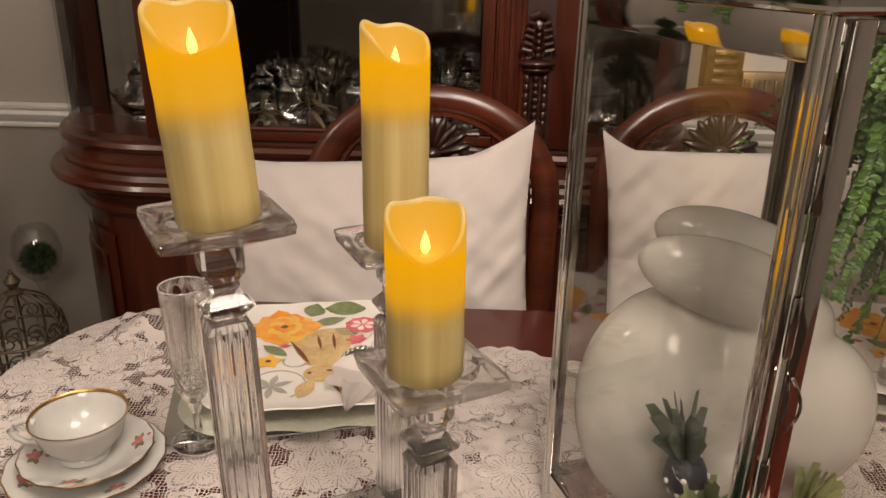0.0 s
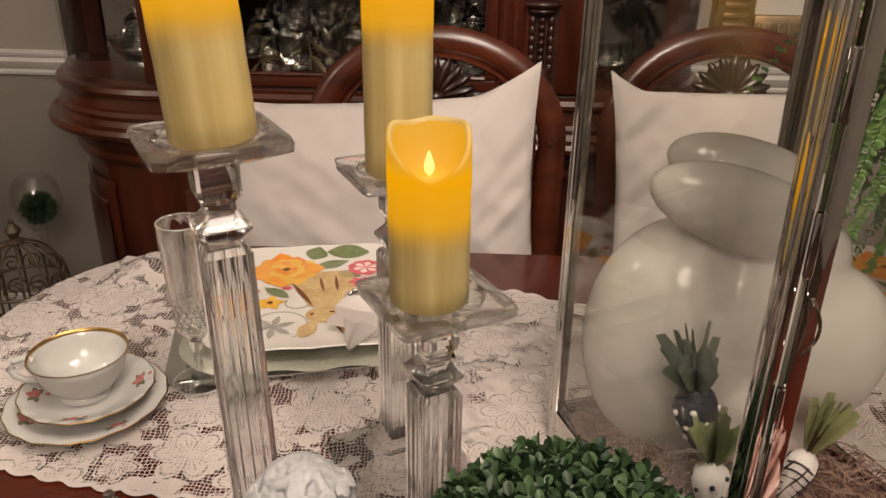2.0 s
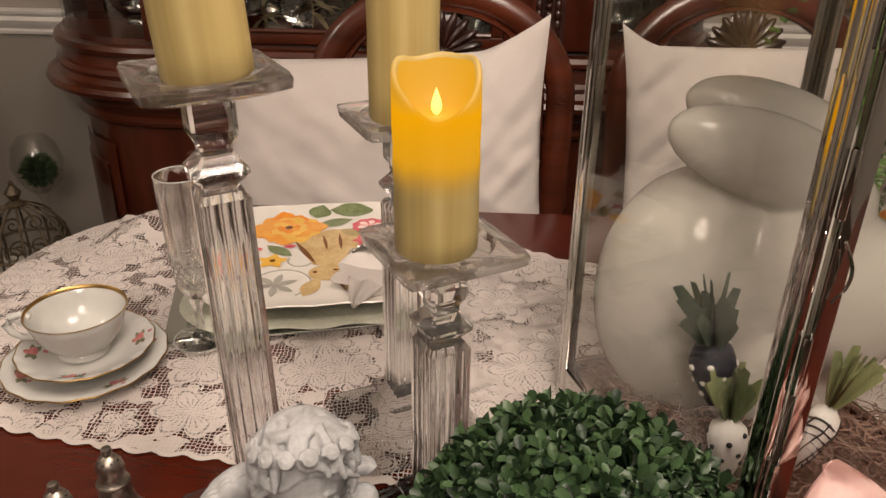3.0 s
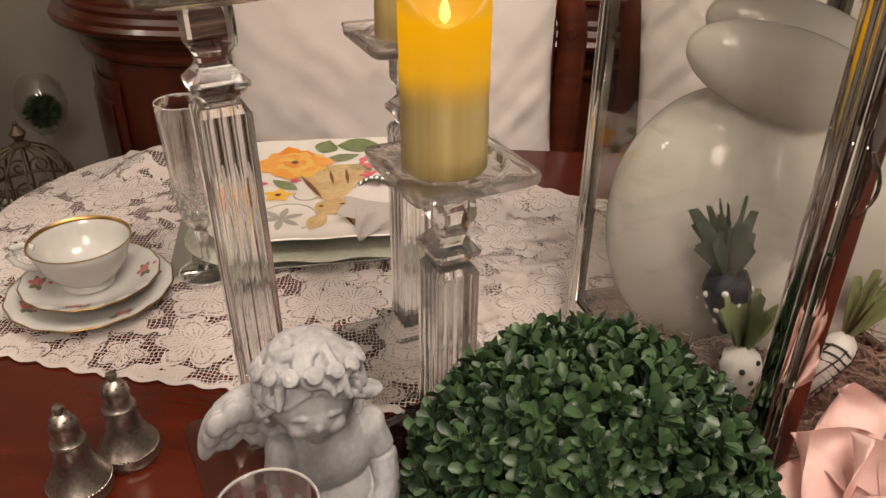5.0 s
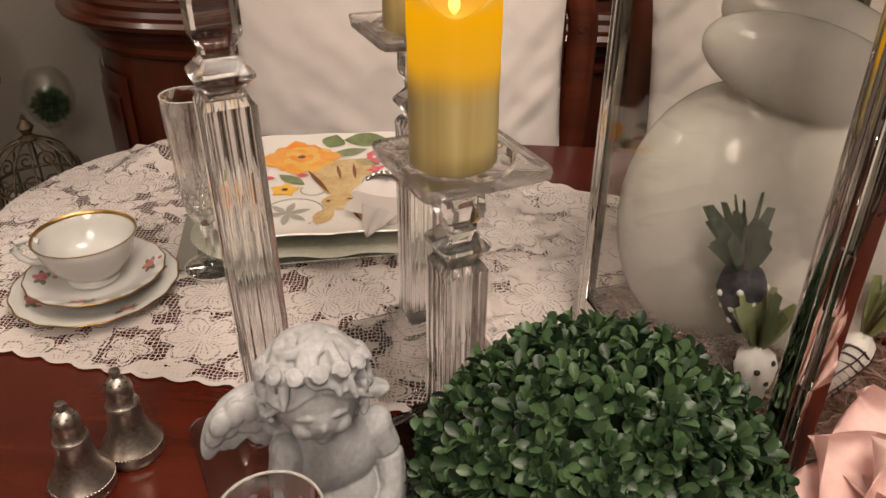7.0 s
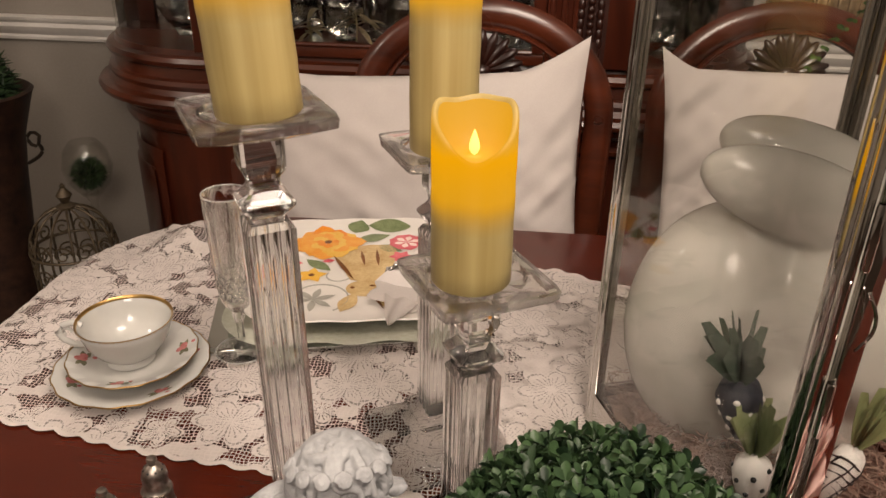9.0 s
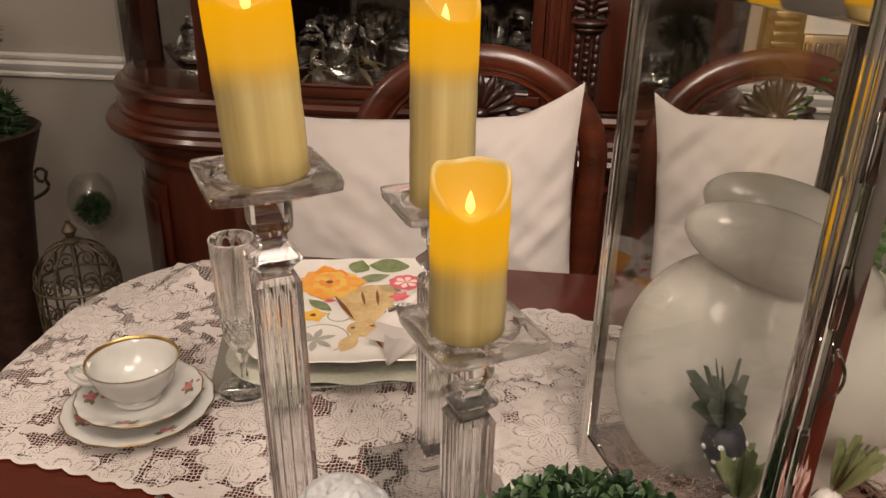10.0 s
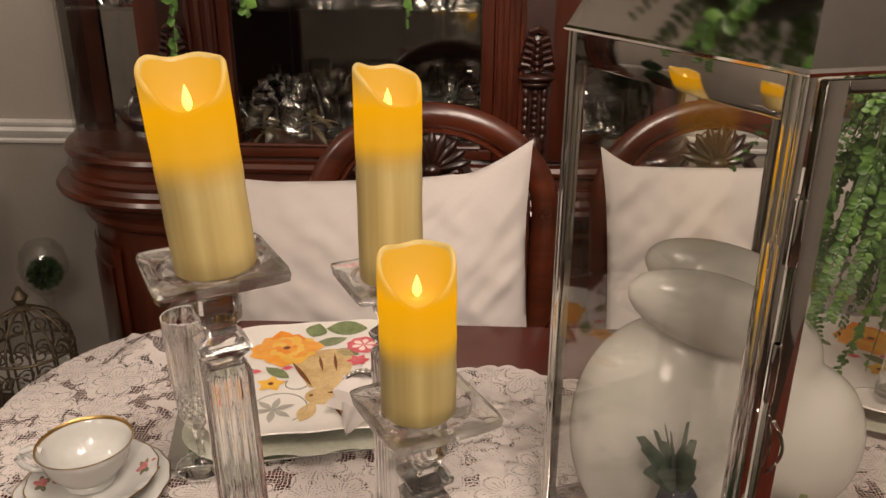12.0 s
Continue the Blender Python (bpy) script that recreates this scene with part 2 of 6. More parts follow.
M_PLATE = mottled("cream_glazed_plate", (0.74, 0.70, 0.65), (0.82, 0.78, 0.73), 6, 0.16, rrange=0.06)
M_GOLD = mottled("gilt_rim", (0.30, 0.18, 0.06), (0.52, 0.34, 0.13), 60, 0.36, 1.0)
M_CHARGER = mottled("green_pressed_glass", (0.42, 0.43, 0.34), (0.60, 0.60, 0.51), 20, 0.18, bump=0.6, fine=160, Transmission_Weight=0.20)
M_NAPKIN = mottled("white_linen", (0.64, 0.59, 0.56), (0.75, 0.70, 0.67), 12, 0.9, bump=0.25, fine=700)
M_SILVER = mottled("tarnished_silver", (0.15, 0.125, 0.11), (0.46, 0.41, 0.36), 35, 0.38, 1.0, bump=0.05)
M_BRIGHT = mottled("bright_silver", (0.45, 0.43, 0.41), (0.75, 0.73, 0.70), 90, 0.15, 1.0)
M_PLASTER = mottled("grey_white_plaster", (0.20, 0.203, 0.208), (0.38, 0.382, 0.388), 28, 0.75, bump=0.5, fine=220)
M_BUNNY = mottled("pearl_grey_ceramic", (0.41, 0.395, 0.35), (0.56, 0.54, 0.49), 9, 0.08, rrange=0.08, bump=0.04, fine=30, Specular_IOR_Level=0.35)
M_BOX = leaf_material("boxwood_leaf", (0.005, 0.015, 0.007), (0.048, 0.090, 0.035), 0.42)
M_FERN = leaf_material("fern_leaf", (0.026, 0.070, 0.014), (0.105, 0.21, 0.040), 0.40)
M_STEM = mottled("green_stem", (0.03, 0.05, 0.015), (0.08, 0.11, 0.03), 40, 0.6)
# near-black filling behind the leaves of dome and topiary
M_CORE = mottled("near_black_core", (0.004, 0.008, 0.004), (0.010, 0.017, 0.009), 60, 1.0, Specular_IOR_Level=0.05)
M_PINK = mottled("pink_foam_petal", (0.83, 0.56, 0.51), (0.92, 0.74, 0.70), 14, 0.6, bump=0.12, fine=180)
M_MOSS = mottled("brown_spanish_moss", (0.10, 0.065, 0.05), (0.30, 0.20, 0.16), 30, 0.95)
M_RAFFIA = mottled("green_raffia", (0.10, 0.13, 0.05), (0.30, 0.33, 0.15), 40, 0.8, stretch=(1, 1, 0.2))
M_TEALRAF = mottled("dark_green_raffia", (0.035, 0.06, 0.04), (0.13, 0.17, 0.115), 40, 0.8, stretch=(1, 1, 0.2))
M_NAVY = mottled("navy_cotton", (0.006, 0.008, 0.016), (0.018, 0.022, 0.036), 30, 0.6)
M_DOTS = mottled("white_cotton_print", (0.62, 0.60, 0.57), (0.74, 0.72, 0.69), 20, 0.8)
M_BLACK = mottled("black_print", (0.008, 0.008, 0.009), (0.02, 0.02, 0.022), 30, 0.6)
M_ORANGE = mottled("orange_glaze", (0.75, 0.19, 0.025), (0.86, 0.36, 0.045), 45, 0.2)
M_AMBER = mottled("amber_glaze", (0.80, 0.27, 0.03), (0.88, 0.46, 0.08), 60, 0.2)
M_YELLOW = mottled("yellow_glaze", (0.80, 0.42, 0.05), (0.88, 0.56, 0.12), 45, 0.2)
M_BROWN = mottled("brown_glaze", (0.12, 0.045, 0.015), (0.26, 0.11, 0.04), 60, 0.2)
M_TAN = mottled("tan_glaze", (0.44, 0.27, 0.10), (0.72, 0.54, 0.28), 38, 0.2)
M_ROSE = mottled("rose_glaze", (0.55, 0.045, 0.075), (0.78, 0.22, 0.24), 60, 0.2)
M_CHINAROSE = mottled("china_rose_glaze", (0.30, 0.07, 0.07), (0.60, 0.26, 0.25), 160, 0.2)
M_CHINALEAF = mottled("china_leaf_glaze", (0.09, 0.095, 0.06), (0.24, 0.23, 0.15), 120, 0.2)
M_GLEAF = mottled("green_glaze", (0.10, 0.14, 0.06), (0.27, 0.31, 0.16), 50, 0.2)
M_SCROLL = mottled("grey_glaze", (0.34, 0.33, 0.29), (0.44, 0.42, 0.37), 50, 0.2)
M_IRON = mottled("dark_iron", (0.012, 0.009, 0.007), (0.05, 0.035, 0.025), 40, 0.5, 0.6, bump=0.2)
M_URN = mottled("brown_embossed_metal", (0.015, 0.008, 0.006), (0.075, 0.035, 0.022), 18, 0.5, 0.3, bump=0.6, fine=60)
M_CAGE = mottled("antique_gold_iron", (0.05, 0.036, 0.022), (0.18, 0.135, 0.085), 60, 0.5, 0.5, bump=0.3)
M_FRAME = mottled("gilt_picture_frame", (0.14, 0.09, 0.045), (0.38, 0.27, 0.15), 40, 0.4, 0.6, bump=0.3)
M_MAT = mottled("pale_picture_mount", (0.60, 0.56, 0.50), (0.68, 0.64, 0.58), 10, 0.8)
M_FLAME = flame_material()
M_WELLGLOW = glowing_wax("wax_well_painted_glow")


# ---- mesh helpers ----
def shade(bm, angle=40):
    bm.normal_update()
    for f in bm.faces:
        f.smooth = True
    for e in bm.edges:
        if len(e.link_faces) == 2 and e.calc_face_angle(0) > radians(angle):
            e.smooth = False


def mesh_of(name, bm, material, angle=40):
    shade(bm, angle)
    me = bpy.data.meshes.new(name)
    bm.to_mesh(me)
    bm.free()
    me.materials.append(material)
    return me


def part(name, bm, material, parent=None, label="", angle=40, m=None):
    ob = new(name, mesh_of(name, bm, material, angle))
    if parent is not None:
        ob.parent = parent
    if m is not None:
        ob.matrix_local = m
    if label:
        tagged(ob, label)
    return ob


def thing(name, m, label, category, group="", kind=""):
    ob = new(name)
    ob.empty_display_size = 0.05
    ob.matrix_world = m
    return tagged(ob, label, category, group, kind)


def box(bm, x0, y0, z0, x1, y1, z1, bevel=0.0, m=None):
    g = bmesh.ops.create_cube(bm, size=1)
    vs = g["verts"]
    for v in vs:
        v.co = Vector(((x0 + x1) / 2 + v.co.x * (x1 - x0), (y0 + y1) / 2 + v.co.y * (y1 - y0), (z0 + z1) / 2 + v.co.z * (z1 - z0)))
    if bevel:
        es = list({e for v in vs for e in v.link_edges})
        r = bmesh.ops.bevel(bm, geom=es, offset=bevel, segments=2, affect="EDGES", profile=0.5)
        vs = list({v for f in r["faces"] for v in f.verts} | {v for v in vs if v.is_valid})
    if m is not None:
        for v in vs:
            v.co = m @ v.co
    return bm


def boxed(x0, y0, z0, x1, y1, z1, bevel=0.0):
    return box(bmesh.new(), x0, y0, z0, x1, y1, z1, bevel)


def loft(bm, rings, close=True, cap=True):
    """Skin a list of rings of points."""
    vs = [[bm.verts.new(p) for p in r] for r in rings]
    k = len(vs[0])
    for a, b in zip(vs, vs[1:]):
        for i in range(k if close else k - 1):
            j = (i + 1) % k
            bm.faces.new((a[i], a[j], b[j], b[i]))
    if cap:
        for r, flip in ((vs[0], True), (vs[-1], False)):
            bm.faces.new(r[::-1] if flip else r)
    return bm


def lathe(profile, seg=40, lobes=0, depth=0.0, bm=None, offset=(0, 0, 0), cap=False):
    """Turn a profile of (radius, height); lobes flute the wall."""
    bm = bm or bmesh.new()
    rings = []
    for row in profile:
        r, z, d = (*row, depth)[:3] if len(row) == 2 else row
        ring = []
        for i in range(seg):
            a = 2 * math.pi * i / seg
            q = r * (1 + d * math.cos(lobes * a)) if lobes else r
            ring.append((offset[0] + q * math.cos(a), offset[1] + q * math.sin(a), offset[2] + z))
        rings.append(ring)
    loft(bm, rings, True, cap)
    bmesh.ops.remove_doubles(bm, verts=bm.verts, dist=1e-6)
    return bm


def tube(bm, points, radius, seg=6, closed=False):
    """A round bar along points; radius may be a list."""
    pts = [Vector(p) for p in points]
    n = len(pts)
    rings = []
    for i, p in enumerate(pts):
        a, b = pts[(i - 1) % n if closed else max(i - 1, 0)], pts[(i + 1) % n if closed else min(i + 1, n - 1)]
        d = (b - a).normalized()
        up = Vector((0, 0, 1)) if abs(d.z) < 0.9 else Vector((1, 0, 0))
        s = d.cross(up).normalized()
        w = s.cross(d)
        r = radius[i] if isinstance(radius, (list, tuple)) else radius
        rings.append([p + s * (r * math.cos(2 * math.pi * k / seg)) + w * (r * math.sin(2 * math.pi * k / seg)) for k in range(seg)])
    if closed:
        rings.append(rings[0])
    loft(bm, rings, True, not closed)
    if closed:
        bmesh.ops.remove_doubles(bm, verts=bm.verts, dist=1e-6)
    return bm


def ring_curve(radius, z, wave=0.0, lobes=0, seg=64, squash=1.0):
    return [((radius + wave * math.cos(lobes * 2 * math.pi * i / seg)) * math.cos(2 * math.pi * i / seg), squash * (radius + wave * math.cos(lobes * 2 * math.pi * i / seg)) * math.sin(2 * math.pi * i / seg), z) for i in range(seg)]


def blob(bm, centre, radii, m=None, u=18, v=12):
    g = bmesh.ops.create_uvsphere(bm, u_segments=u, v_segments=v, radius=1)
    for w in g["verts"]:
        p = Vector((w.co.x * radii[0], w.co.y * radii[1], w.co.z * radii[2]))
        w.co = (m @ p if m is not None else p) + Vector(centre)
    return bm


def petal(bm, base, heading, length, width, z, steps=8, lift=0.0, point=1.0):
    """A flat painted petal or leaf, as a thin sheet."""
    c, s = math.cos(heading), math.sin(heading)
    left, right = [], []
    for i in range(steps + 1):
        t = i / steps
        w = width * math.sin(math.pi * min(t ** point, 1.0)) * 0.5
        x, y = t * length, w
        zz = z + lift * math.sin(math.pi * t)
        left.append((base[0] + c * x - s * y, base[1] + s * x + c * y, zz))
        right.append((base[0] + c * x + s * y, base[1] + s * x - c * y, zz))
    pts = left + right[-2:0:-1]
    bm.faces.new([bm.verts.new(p) for p in pts])
    return bm


def disc(bm, centre, r, z, sx=1.0, sy=1.0, turn=0.0, seg=16):
    pts = []
    for i in range(seg):
        a = -2 * math.pi * i / seg
        x, y = sx * r * math.cos(a), sy * r * math.sin(a)
        pts.append((centre[0] + x * math.cos(turn) - y * math.sin(turn), centre[1] + x * math.sin(turn) + y * math.cos(turn), z))
    bm.faces.new([bm.verts.new(p) for p in pts[::-1]])
    return bm


# ---- the room ----
def setting(name, bm, material, label, angle=40):
    ob = part(name, bm, material, None, "", angle)
    return tagged(ob, label, name.split("_")[0], kind="structure")


WALL_Y = 2.10
setting("floor", boxed(-2.7, -6.6, -0.1, 3.3, 2.3, 0), M_FLOOR, "dark polished wooden floor boards")
setting("ceiling", boxed(-2.7, -6.6, 2.62, 3.3, 2.3, 2.72), M_CEIL, "plain white painted ceiling")
setting("wall_north", boxed(-2.6, WALL_Y, 0, 3.2, WALL_Y + 0.12, 2.62), M_WALL, "grey-beige painted wall behind the cabinet")
setting("wall_south", boxed(-2.6, -6.62, 0, 3.2, -6.5, 2.62), M_WALL, "plain grey-beige painted wall")
setting("wall_west", boxed(-2.72, -6.62, 0, -2.6, WALL_Y + 0.12, 2.62), M_WALL, "plain grey-beige painted side wall")
setting("wall_east", boxed(3.2, -6.62, 0, 3.32, WALL_Y + 0.12, 2.62), M_WALL, "plain grey-beige painted side wall")


def rail_profile(x0, x1, z, y):
    """Chair rail: a moulded bar, thick in the middle with a bead above and below."""
    prof = [(0, -0.034), (0.010, -0.034), (0.012, -0.026), (0.008, -0.020), (0.018, -0.010), (0.024, 0.004), (0.018, 0.014), (0.026, 0.022), (0.028, 0.030), (0.020, 0.034), (0, 0.034)]
    return loft(bmesh.new(), [[(x, y - d, z + h) for d, h in prof] for x in (x0, x1)])


setting("trim", rail_profile(-2.6, 3.2, 0.868, WALL_Y - 0.001), M_WHITE, "white moulded chair rail along the wall", 30)
setting("baseboard", boxed(-2.6, WALL_Y - 0.02, 0, 3.2, WALL_Y - 0.001, 0.14, 0.004), M_WHITE, "white painted baseboard")


# ---- china cabinet ----
CAB_X, CAB_Y, CAB_HALF, CAB_FLAT = -0.216, 1.70, 0.826, 0.495


def cabinet_outline(grow, n=14):
    """Half round ends, flat front, from the left end round to the right."""
    pts = []
    rx, ry = CAB_HALF - CAB_FLAT + grow, 0.36 + grow
    for i in range(n + 1):
        a = math.pi / 2 * i / n
        pts.append((-CAB_FLAT - rx * math.cos(a), 0.36 - ry * math.sin(a)))
    return pts + [(-x, y) for x, y in pts[::-1]]


def cabinet_band(levels):
    """levels: (height, growth); closed at the back along the wall."""
    return loft(bmesh.new(), [[(x, y, z) for x, y in cabinet_outline(g)] for z, g in levels])


cabinet = thing("china_cabinet", pose(CAB_X, CAB_Y, 0), "dark mahogany china cabinet with curved glass ends", "cabinet")
part("plinth", cabinet_band([(0, 0.0), (0.09, 0.0), (0.10, -0.015), (0.115, -0.03)]), M_WOOD_H, cabinet)
part("base", cabinet_band([(0.115, -0.035), (0.69, -0.03)]), M_WOOD, cabinet)
part("waist_moulding", cabinet_band([(0.69, -0.03), (0.70, -0.012), (0.71, -0.008), (0.72, -0.018), (0.735, -0.012), (0.75, 0.005), (0.762, 0.008), (0.765, 0.002), (0.768, 0.032), (0.776, 0.047), (0.786, 0.050), (0.796, 0.044), (0.800, 0.022), (0.812, 0.014), (0.824, 0.020), (0.834, 0.016), (0.838, 0.004), (0.862, 0.0), (0.868, 0.014), (0.878, 0.018), (0.888, 0.012), (0.892, -0.004), (0.905, -0.008)]), M_WOOD_H, cabinet, "", 25)
part("cornice", cabinet_band([(2.02, -0.01), (2.05, 0.02), (2.08, 0.05), (2.10, 0.05)]), M_WOOD_H, cabinet)
part("back_panel", boxed(-CAB_HALF + 0.004, 0.357, 0.905, CAB_HALF - 0.004, 0.366, 2.02), M_WOOD, cabinet)
for side in (-1, 1):
    stile = [(side * -px, py) for px, py in cabinet_outline(-0.014)[0:4]]
    inner = [(side * -px, py) for px, py in cabinet_outline(-0.034)[0:4]]
    part("curved_mirror", loft(bmesh.new(), [[(px, py, z) for px, py in stile + inner[::-1]] for z in (0.905, 2.02)]), M_CABMIRROR, cabinet)
part("back_mirror", boxed(-0.74, 0.345, 0.905, 0.74, 0.355, 2.02), M_CABMIRROR, cabinet, "dim mirrored back of the cabinet")


def curved_pane(side):
    pts = [(x, y) for x, y in cabinet_outline(-0.012)[1:14]]
    if side > 0:
        pts = [(-x, y) for x, y in pts[::-1]]
    bm = bmesh.new()
    loft(bm, [[(x, y, z) for x, y in pts] for z in (0.905, 2.02)], False, False)
    return bm


for side in (-1, 1):
    pane = part("curved_pane", curved_pane(side), M_CABPANE, cabinet)
    pane.visible_shadow = False
    # carved pilaster between the curved end and the door
    x0, x1 = (-0.485, -0.305) if side < 0 else (0.305, 0.506)
    bm = boxed(x0, -0.018, 0.905, x1, 0.03, 2.02, 0.004)
    part("pilaster", bm, M_WOOD, cabinet)
    for k in range(3):
        xa = x0 + 0.012 + (k * 0.024) if side > 0 else x1 - 0.012 - k * 0.024
        part("reed", tube(bmesh.new(), [(xa, -0.020, 0.93), (xa, -0.020, 2.0)], 0.007, 8), M_WOOD, cabinet)
    cx = side * 0.396
    # carved leaf bracket with a drop below
    bm = bmesh.new()
    box(bm, cx - 0.036, -0.022, 0.905, cx + 0.036, -0.018, 1.30)
    blob(bm, (cx, -0.024, 1.150), (0.026, 0.012, 0.044))
    for q in (-1, 1):
        for k in range(5):
            z0, out = 1.110 + 0.014 * k, 0.037 - 0.0035 * k
            tube(bm, [(cx + q * 0.004, -0.034, z0), (cx + q * out * 0.45, -0.041, z0 + 0.013), (cx + q * out * 0.85, -0.039, z0 + 0.017), (cx + q * out, -0.032, z0 + 0.009), (cx + q * out * 0.92, -0.028, z0 + 0.001)], [0.0040, 0.0058, 0.0060, 0.0050, 0.0030], 8)
    tube(bm, [(cx - 0.020, -0.030, 1.176), (cx - 0.015, -0.036, 1.194), (cx, -0.040, 1.201), (cx + 0.015, -0.036, 1.194), (cx + 0.020, -0.030, 1.176)], [0.006, 0.008, 0.009, 0.008, 0.006], 8)
    for k in range(5):
        blob(bm, (cx, -0.044, 1.115 + 0.014 * k), (0.0060, 0.0060, 0.0068), None, 10, 8)
    blob(bm, (cx, -0.038, 1.098), (0.040, 0.026, 0.010))
    blob(bm, (cx, -0.034, 1.084), (0.030, 0.020, 0.008))
    for k in range(7):
        blob(bm, (cx, -0.030, 1.065 - 0.016 * k), (0.008, 0.010, 0.009), None, 10, 8)
        for q in (-1, 1):
            blob(bm, (cx + q * 0.020, -0.026, 1.062 - 0.020 * k), (0.008, 0.008, 0.014), None, 10, 8)
    blob(bm, (cx, -0.034, 0.945), (0.022, 0.020, 0.028))
    part("carving", bm, M_CARVED, cabinet, "dark carved leaf bracket with a beaded drop")
# centre door: frame, pane
door = part("door", boxed(-0.304, -0.012, 0.905, 0.304, 0.016, 0.930, 0.004), M_WOOD_H, cabinet)
for x0, x1 in ((-0.304, -0.276), (0.276, 0.304)):
    part("door_stile", boxed(x0, -0.012, 0.931, x1, 0.016, 2.0, 0.004), M_WOOD, door)
part("door_bead", tube(bmesh.new(), [(-0.277, -0.012, 0.934), (0.277, -0.012, 0.934)], 0.005, 8), M_WOOD_H, door)
pane = part("door_pane", boxed(-0.277, 0.0, 0.929, 0.277, 0.003, 2.0), M_CABPANE, door)
pane.visible_shadow = False
for z in (1.22, 1.56):
    part("shelf", boxed(-0.72, 0.10, z, 0.72, 0.34, z + 0.008, 0.002), M_THIN, cabinet, "clear glass shelf")
# raised panels on the base
for x0, x1 in ((-0.44, -0.02), (0.02, 0.44)):
    bm = boxed(x0, 0.010, 0.16, x1, 0.034, 0.64, 0.008)
    base_door = part("base_door", bm, M_WOOD, cabinet)
    part("panel", boxed(x0 + 0.05, 0.002, 0.21, x1 - 0.05, 0.012, 0.59, 0.005), M_WOOD, base_door)
for side in (-1, 1):
    out = cabinet_outline(-0.024)
    pts = [p if side < 0 else (-p[0], p[1]) for p in out[3:11]]
    for z0, z1, g in ((0.17, 0.64, 0.004), (0.22, 0.59, 0.010)):
        rings = []
        trim = pts if g < 0.008 else pts[1:-1]
        for x, y in trim:
            d = Vector((x + side * -CAB_FLAT * -1, y - 0.36, 0)).normalized() * g
            rings.append([(x, y, z0), (x + d.x, y + d.y, z0 + 0.012), (x + d.x, y + d.y, z1 - 0.012), (x, y, z1)])
        part("curved_panel", loft(bmesh.new(), rings, False, False), M_WOOD, cabinet)


# glassware and china inside
def goblet(r, h):
    return lathe([(0, 0), (r * 0.8, 0), (r * 0.8, 0.003), (0.006, 0.010), (0.004, h * 0.35), (0.006, h * 0.48), (r * 0.7, h * 0.6), (r, h * 0.85), (r * 0.95, h), (r * 0.90, h), (r * 0.94, h * 0.85), (r * 0.6, h * 0.62), (0, h * 0.53)], 20)


def bowl(r, h, lobes=12):
    return lathe([(0, 0), (r * 0.45, 0), (r * 0.5, h * 0.15), (r * 0.8, h * 0.55, 0.03), (r, h, 0.06), (r * 0.95, h, 0.06), (r * 0.74, h * 0.6, 0.03), (r * 0.4, h * 0.25), (0, h * 0.2)], 36, lobes, 0.0)


rng = random.Random(5)
goblet_mesh = mesh_of("goblet", goblet(0.034, 0.16), M_THIN)
tumbler_mesh = mesh_of("tumbler", lathe([(0, 0), (0.028, 0), (0.034, 0.09), (0.031, 0.09), (0.026, 0.008), (0, 0.008)], 20), M_THIN)
bowl_mesh = mesh_of("glass_bowl", bowl(0.075, 0.07), M_THIN)
dish_mesh = mesh_of("silver_dish", bowl(0.085, 0.035, 16), M_BRIGHT)
jar_mesh = mesh_of("glass_jar", lathe([(0, 0), (0.035, 0), (0.042, 0.02), (0.042, 0.07), (0.028, 0.085), (0.030, 0.10), (0.012, 0.115), (0.014, 0.13), (0, 0.135)], 20), M_THIN)
teacup_mesh = mesh_of("china_cup", lathe([(0, 0), (0.022, 0), (0.024, 0.004), (0.040, 0.030), (0.044, 0.055), (0.042, 0.055), (0.036, 0.028), (0, 0.008)], 24), M_CHINA)
for me in (goblet_mesh, tumbler_mesh, bowl_mesh, jar_mesh):
    me.materials.clear()
    me.materials.append(M_SHELFGLASS)
KINDS = [(goblet_mesh, "goblet", "clear stemmed glass goblet in the china cabinet", "glass"), (tumbler_mesh, "tumbler", "clear cut-glass tumbler in the china cabinet", "glass"), (bowl_mesh, "glass_bowl", "clear scalloped crystal bowl in the china cabinet", "bowl"), (dish_mesh, "silver_dish", "shiny silver dish in the china cabinet", "dish"), (jar_mesh, "glass_jar", "clear lidded glass jar in the china cabinet", "jar"), (teacup_mesh, "china_cup", "white porcelain cup in the china cabinet", "cup")]
for z in (0.906, 1.229, 1.569):
    for y0, first in ((0.115, -0.60), (0.205, -0.66), (0.285, -0.66)):
        x = first
        while x < -first:
            me, nm, lab, cat = KINDS[rng.choice([0, 0, 1, 2, 3, 4, 1, 4, 2, 3, 0] if y0 < 0.25 else [0, 1, 4, 0, 4])]
            wide = {"glass_bowl": 0.160, "silver_dish": 0.178}.get(nm, 0.076)
            y = max(y0, 0.20) if wide > 0.1 else y0
            if wide > 0.1 and y0 > 0.12 or wide < 0.1:
                ob = new(nm, me)
                ob.matrix_world = pose(CAB_X + x + wide / 2, CAB_Y + y + rng.uniform(-0.008, 0.008), z, 0, 0, rng.uniform(0, 90))
                tagged(ob, lab, cat, "glassware in the cabinet")
            x += wide + rng.uniform(0.0, 0.014) + (0.05 if y0 < 0.12 else 0)

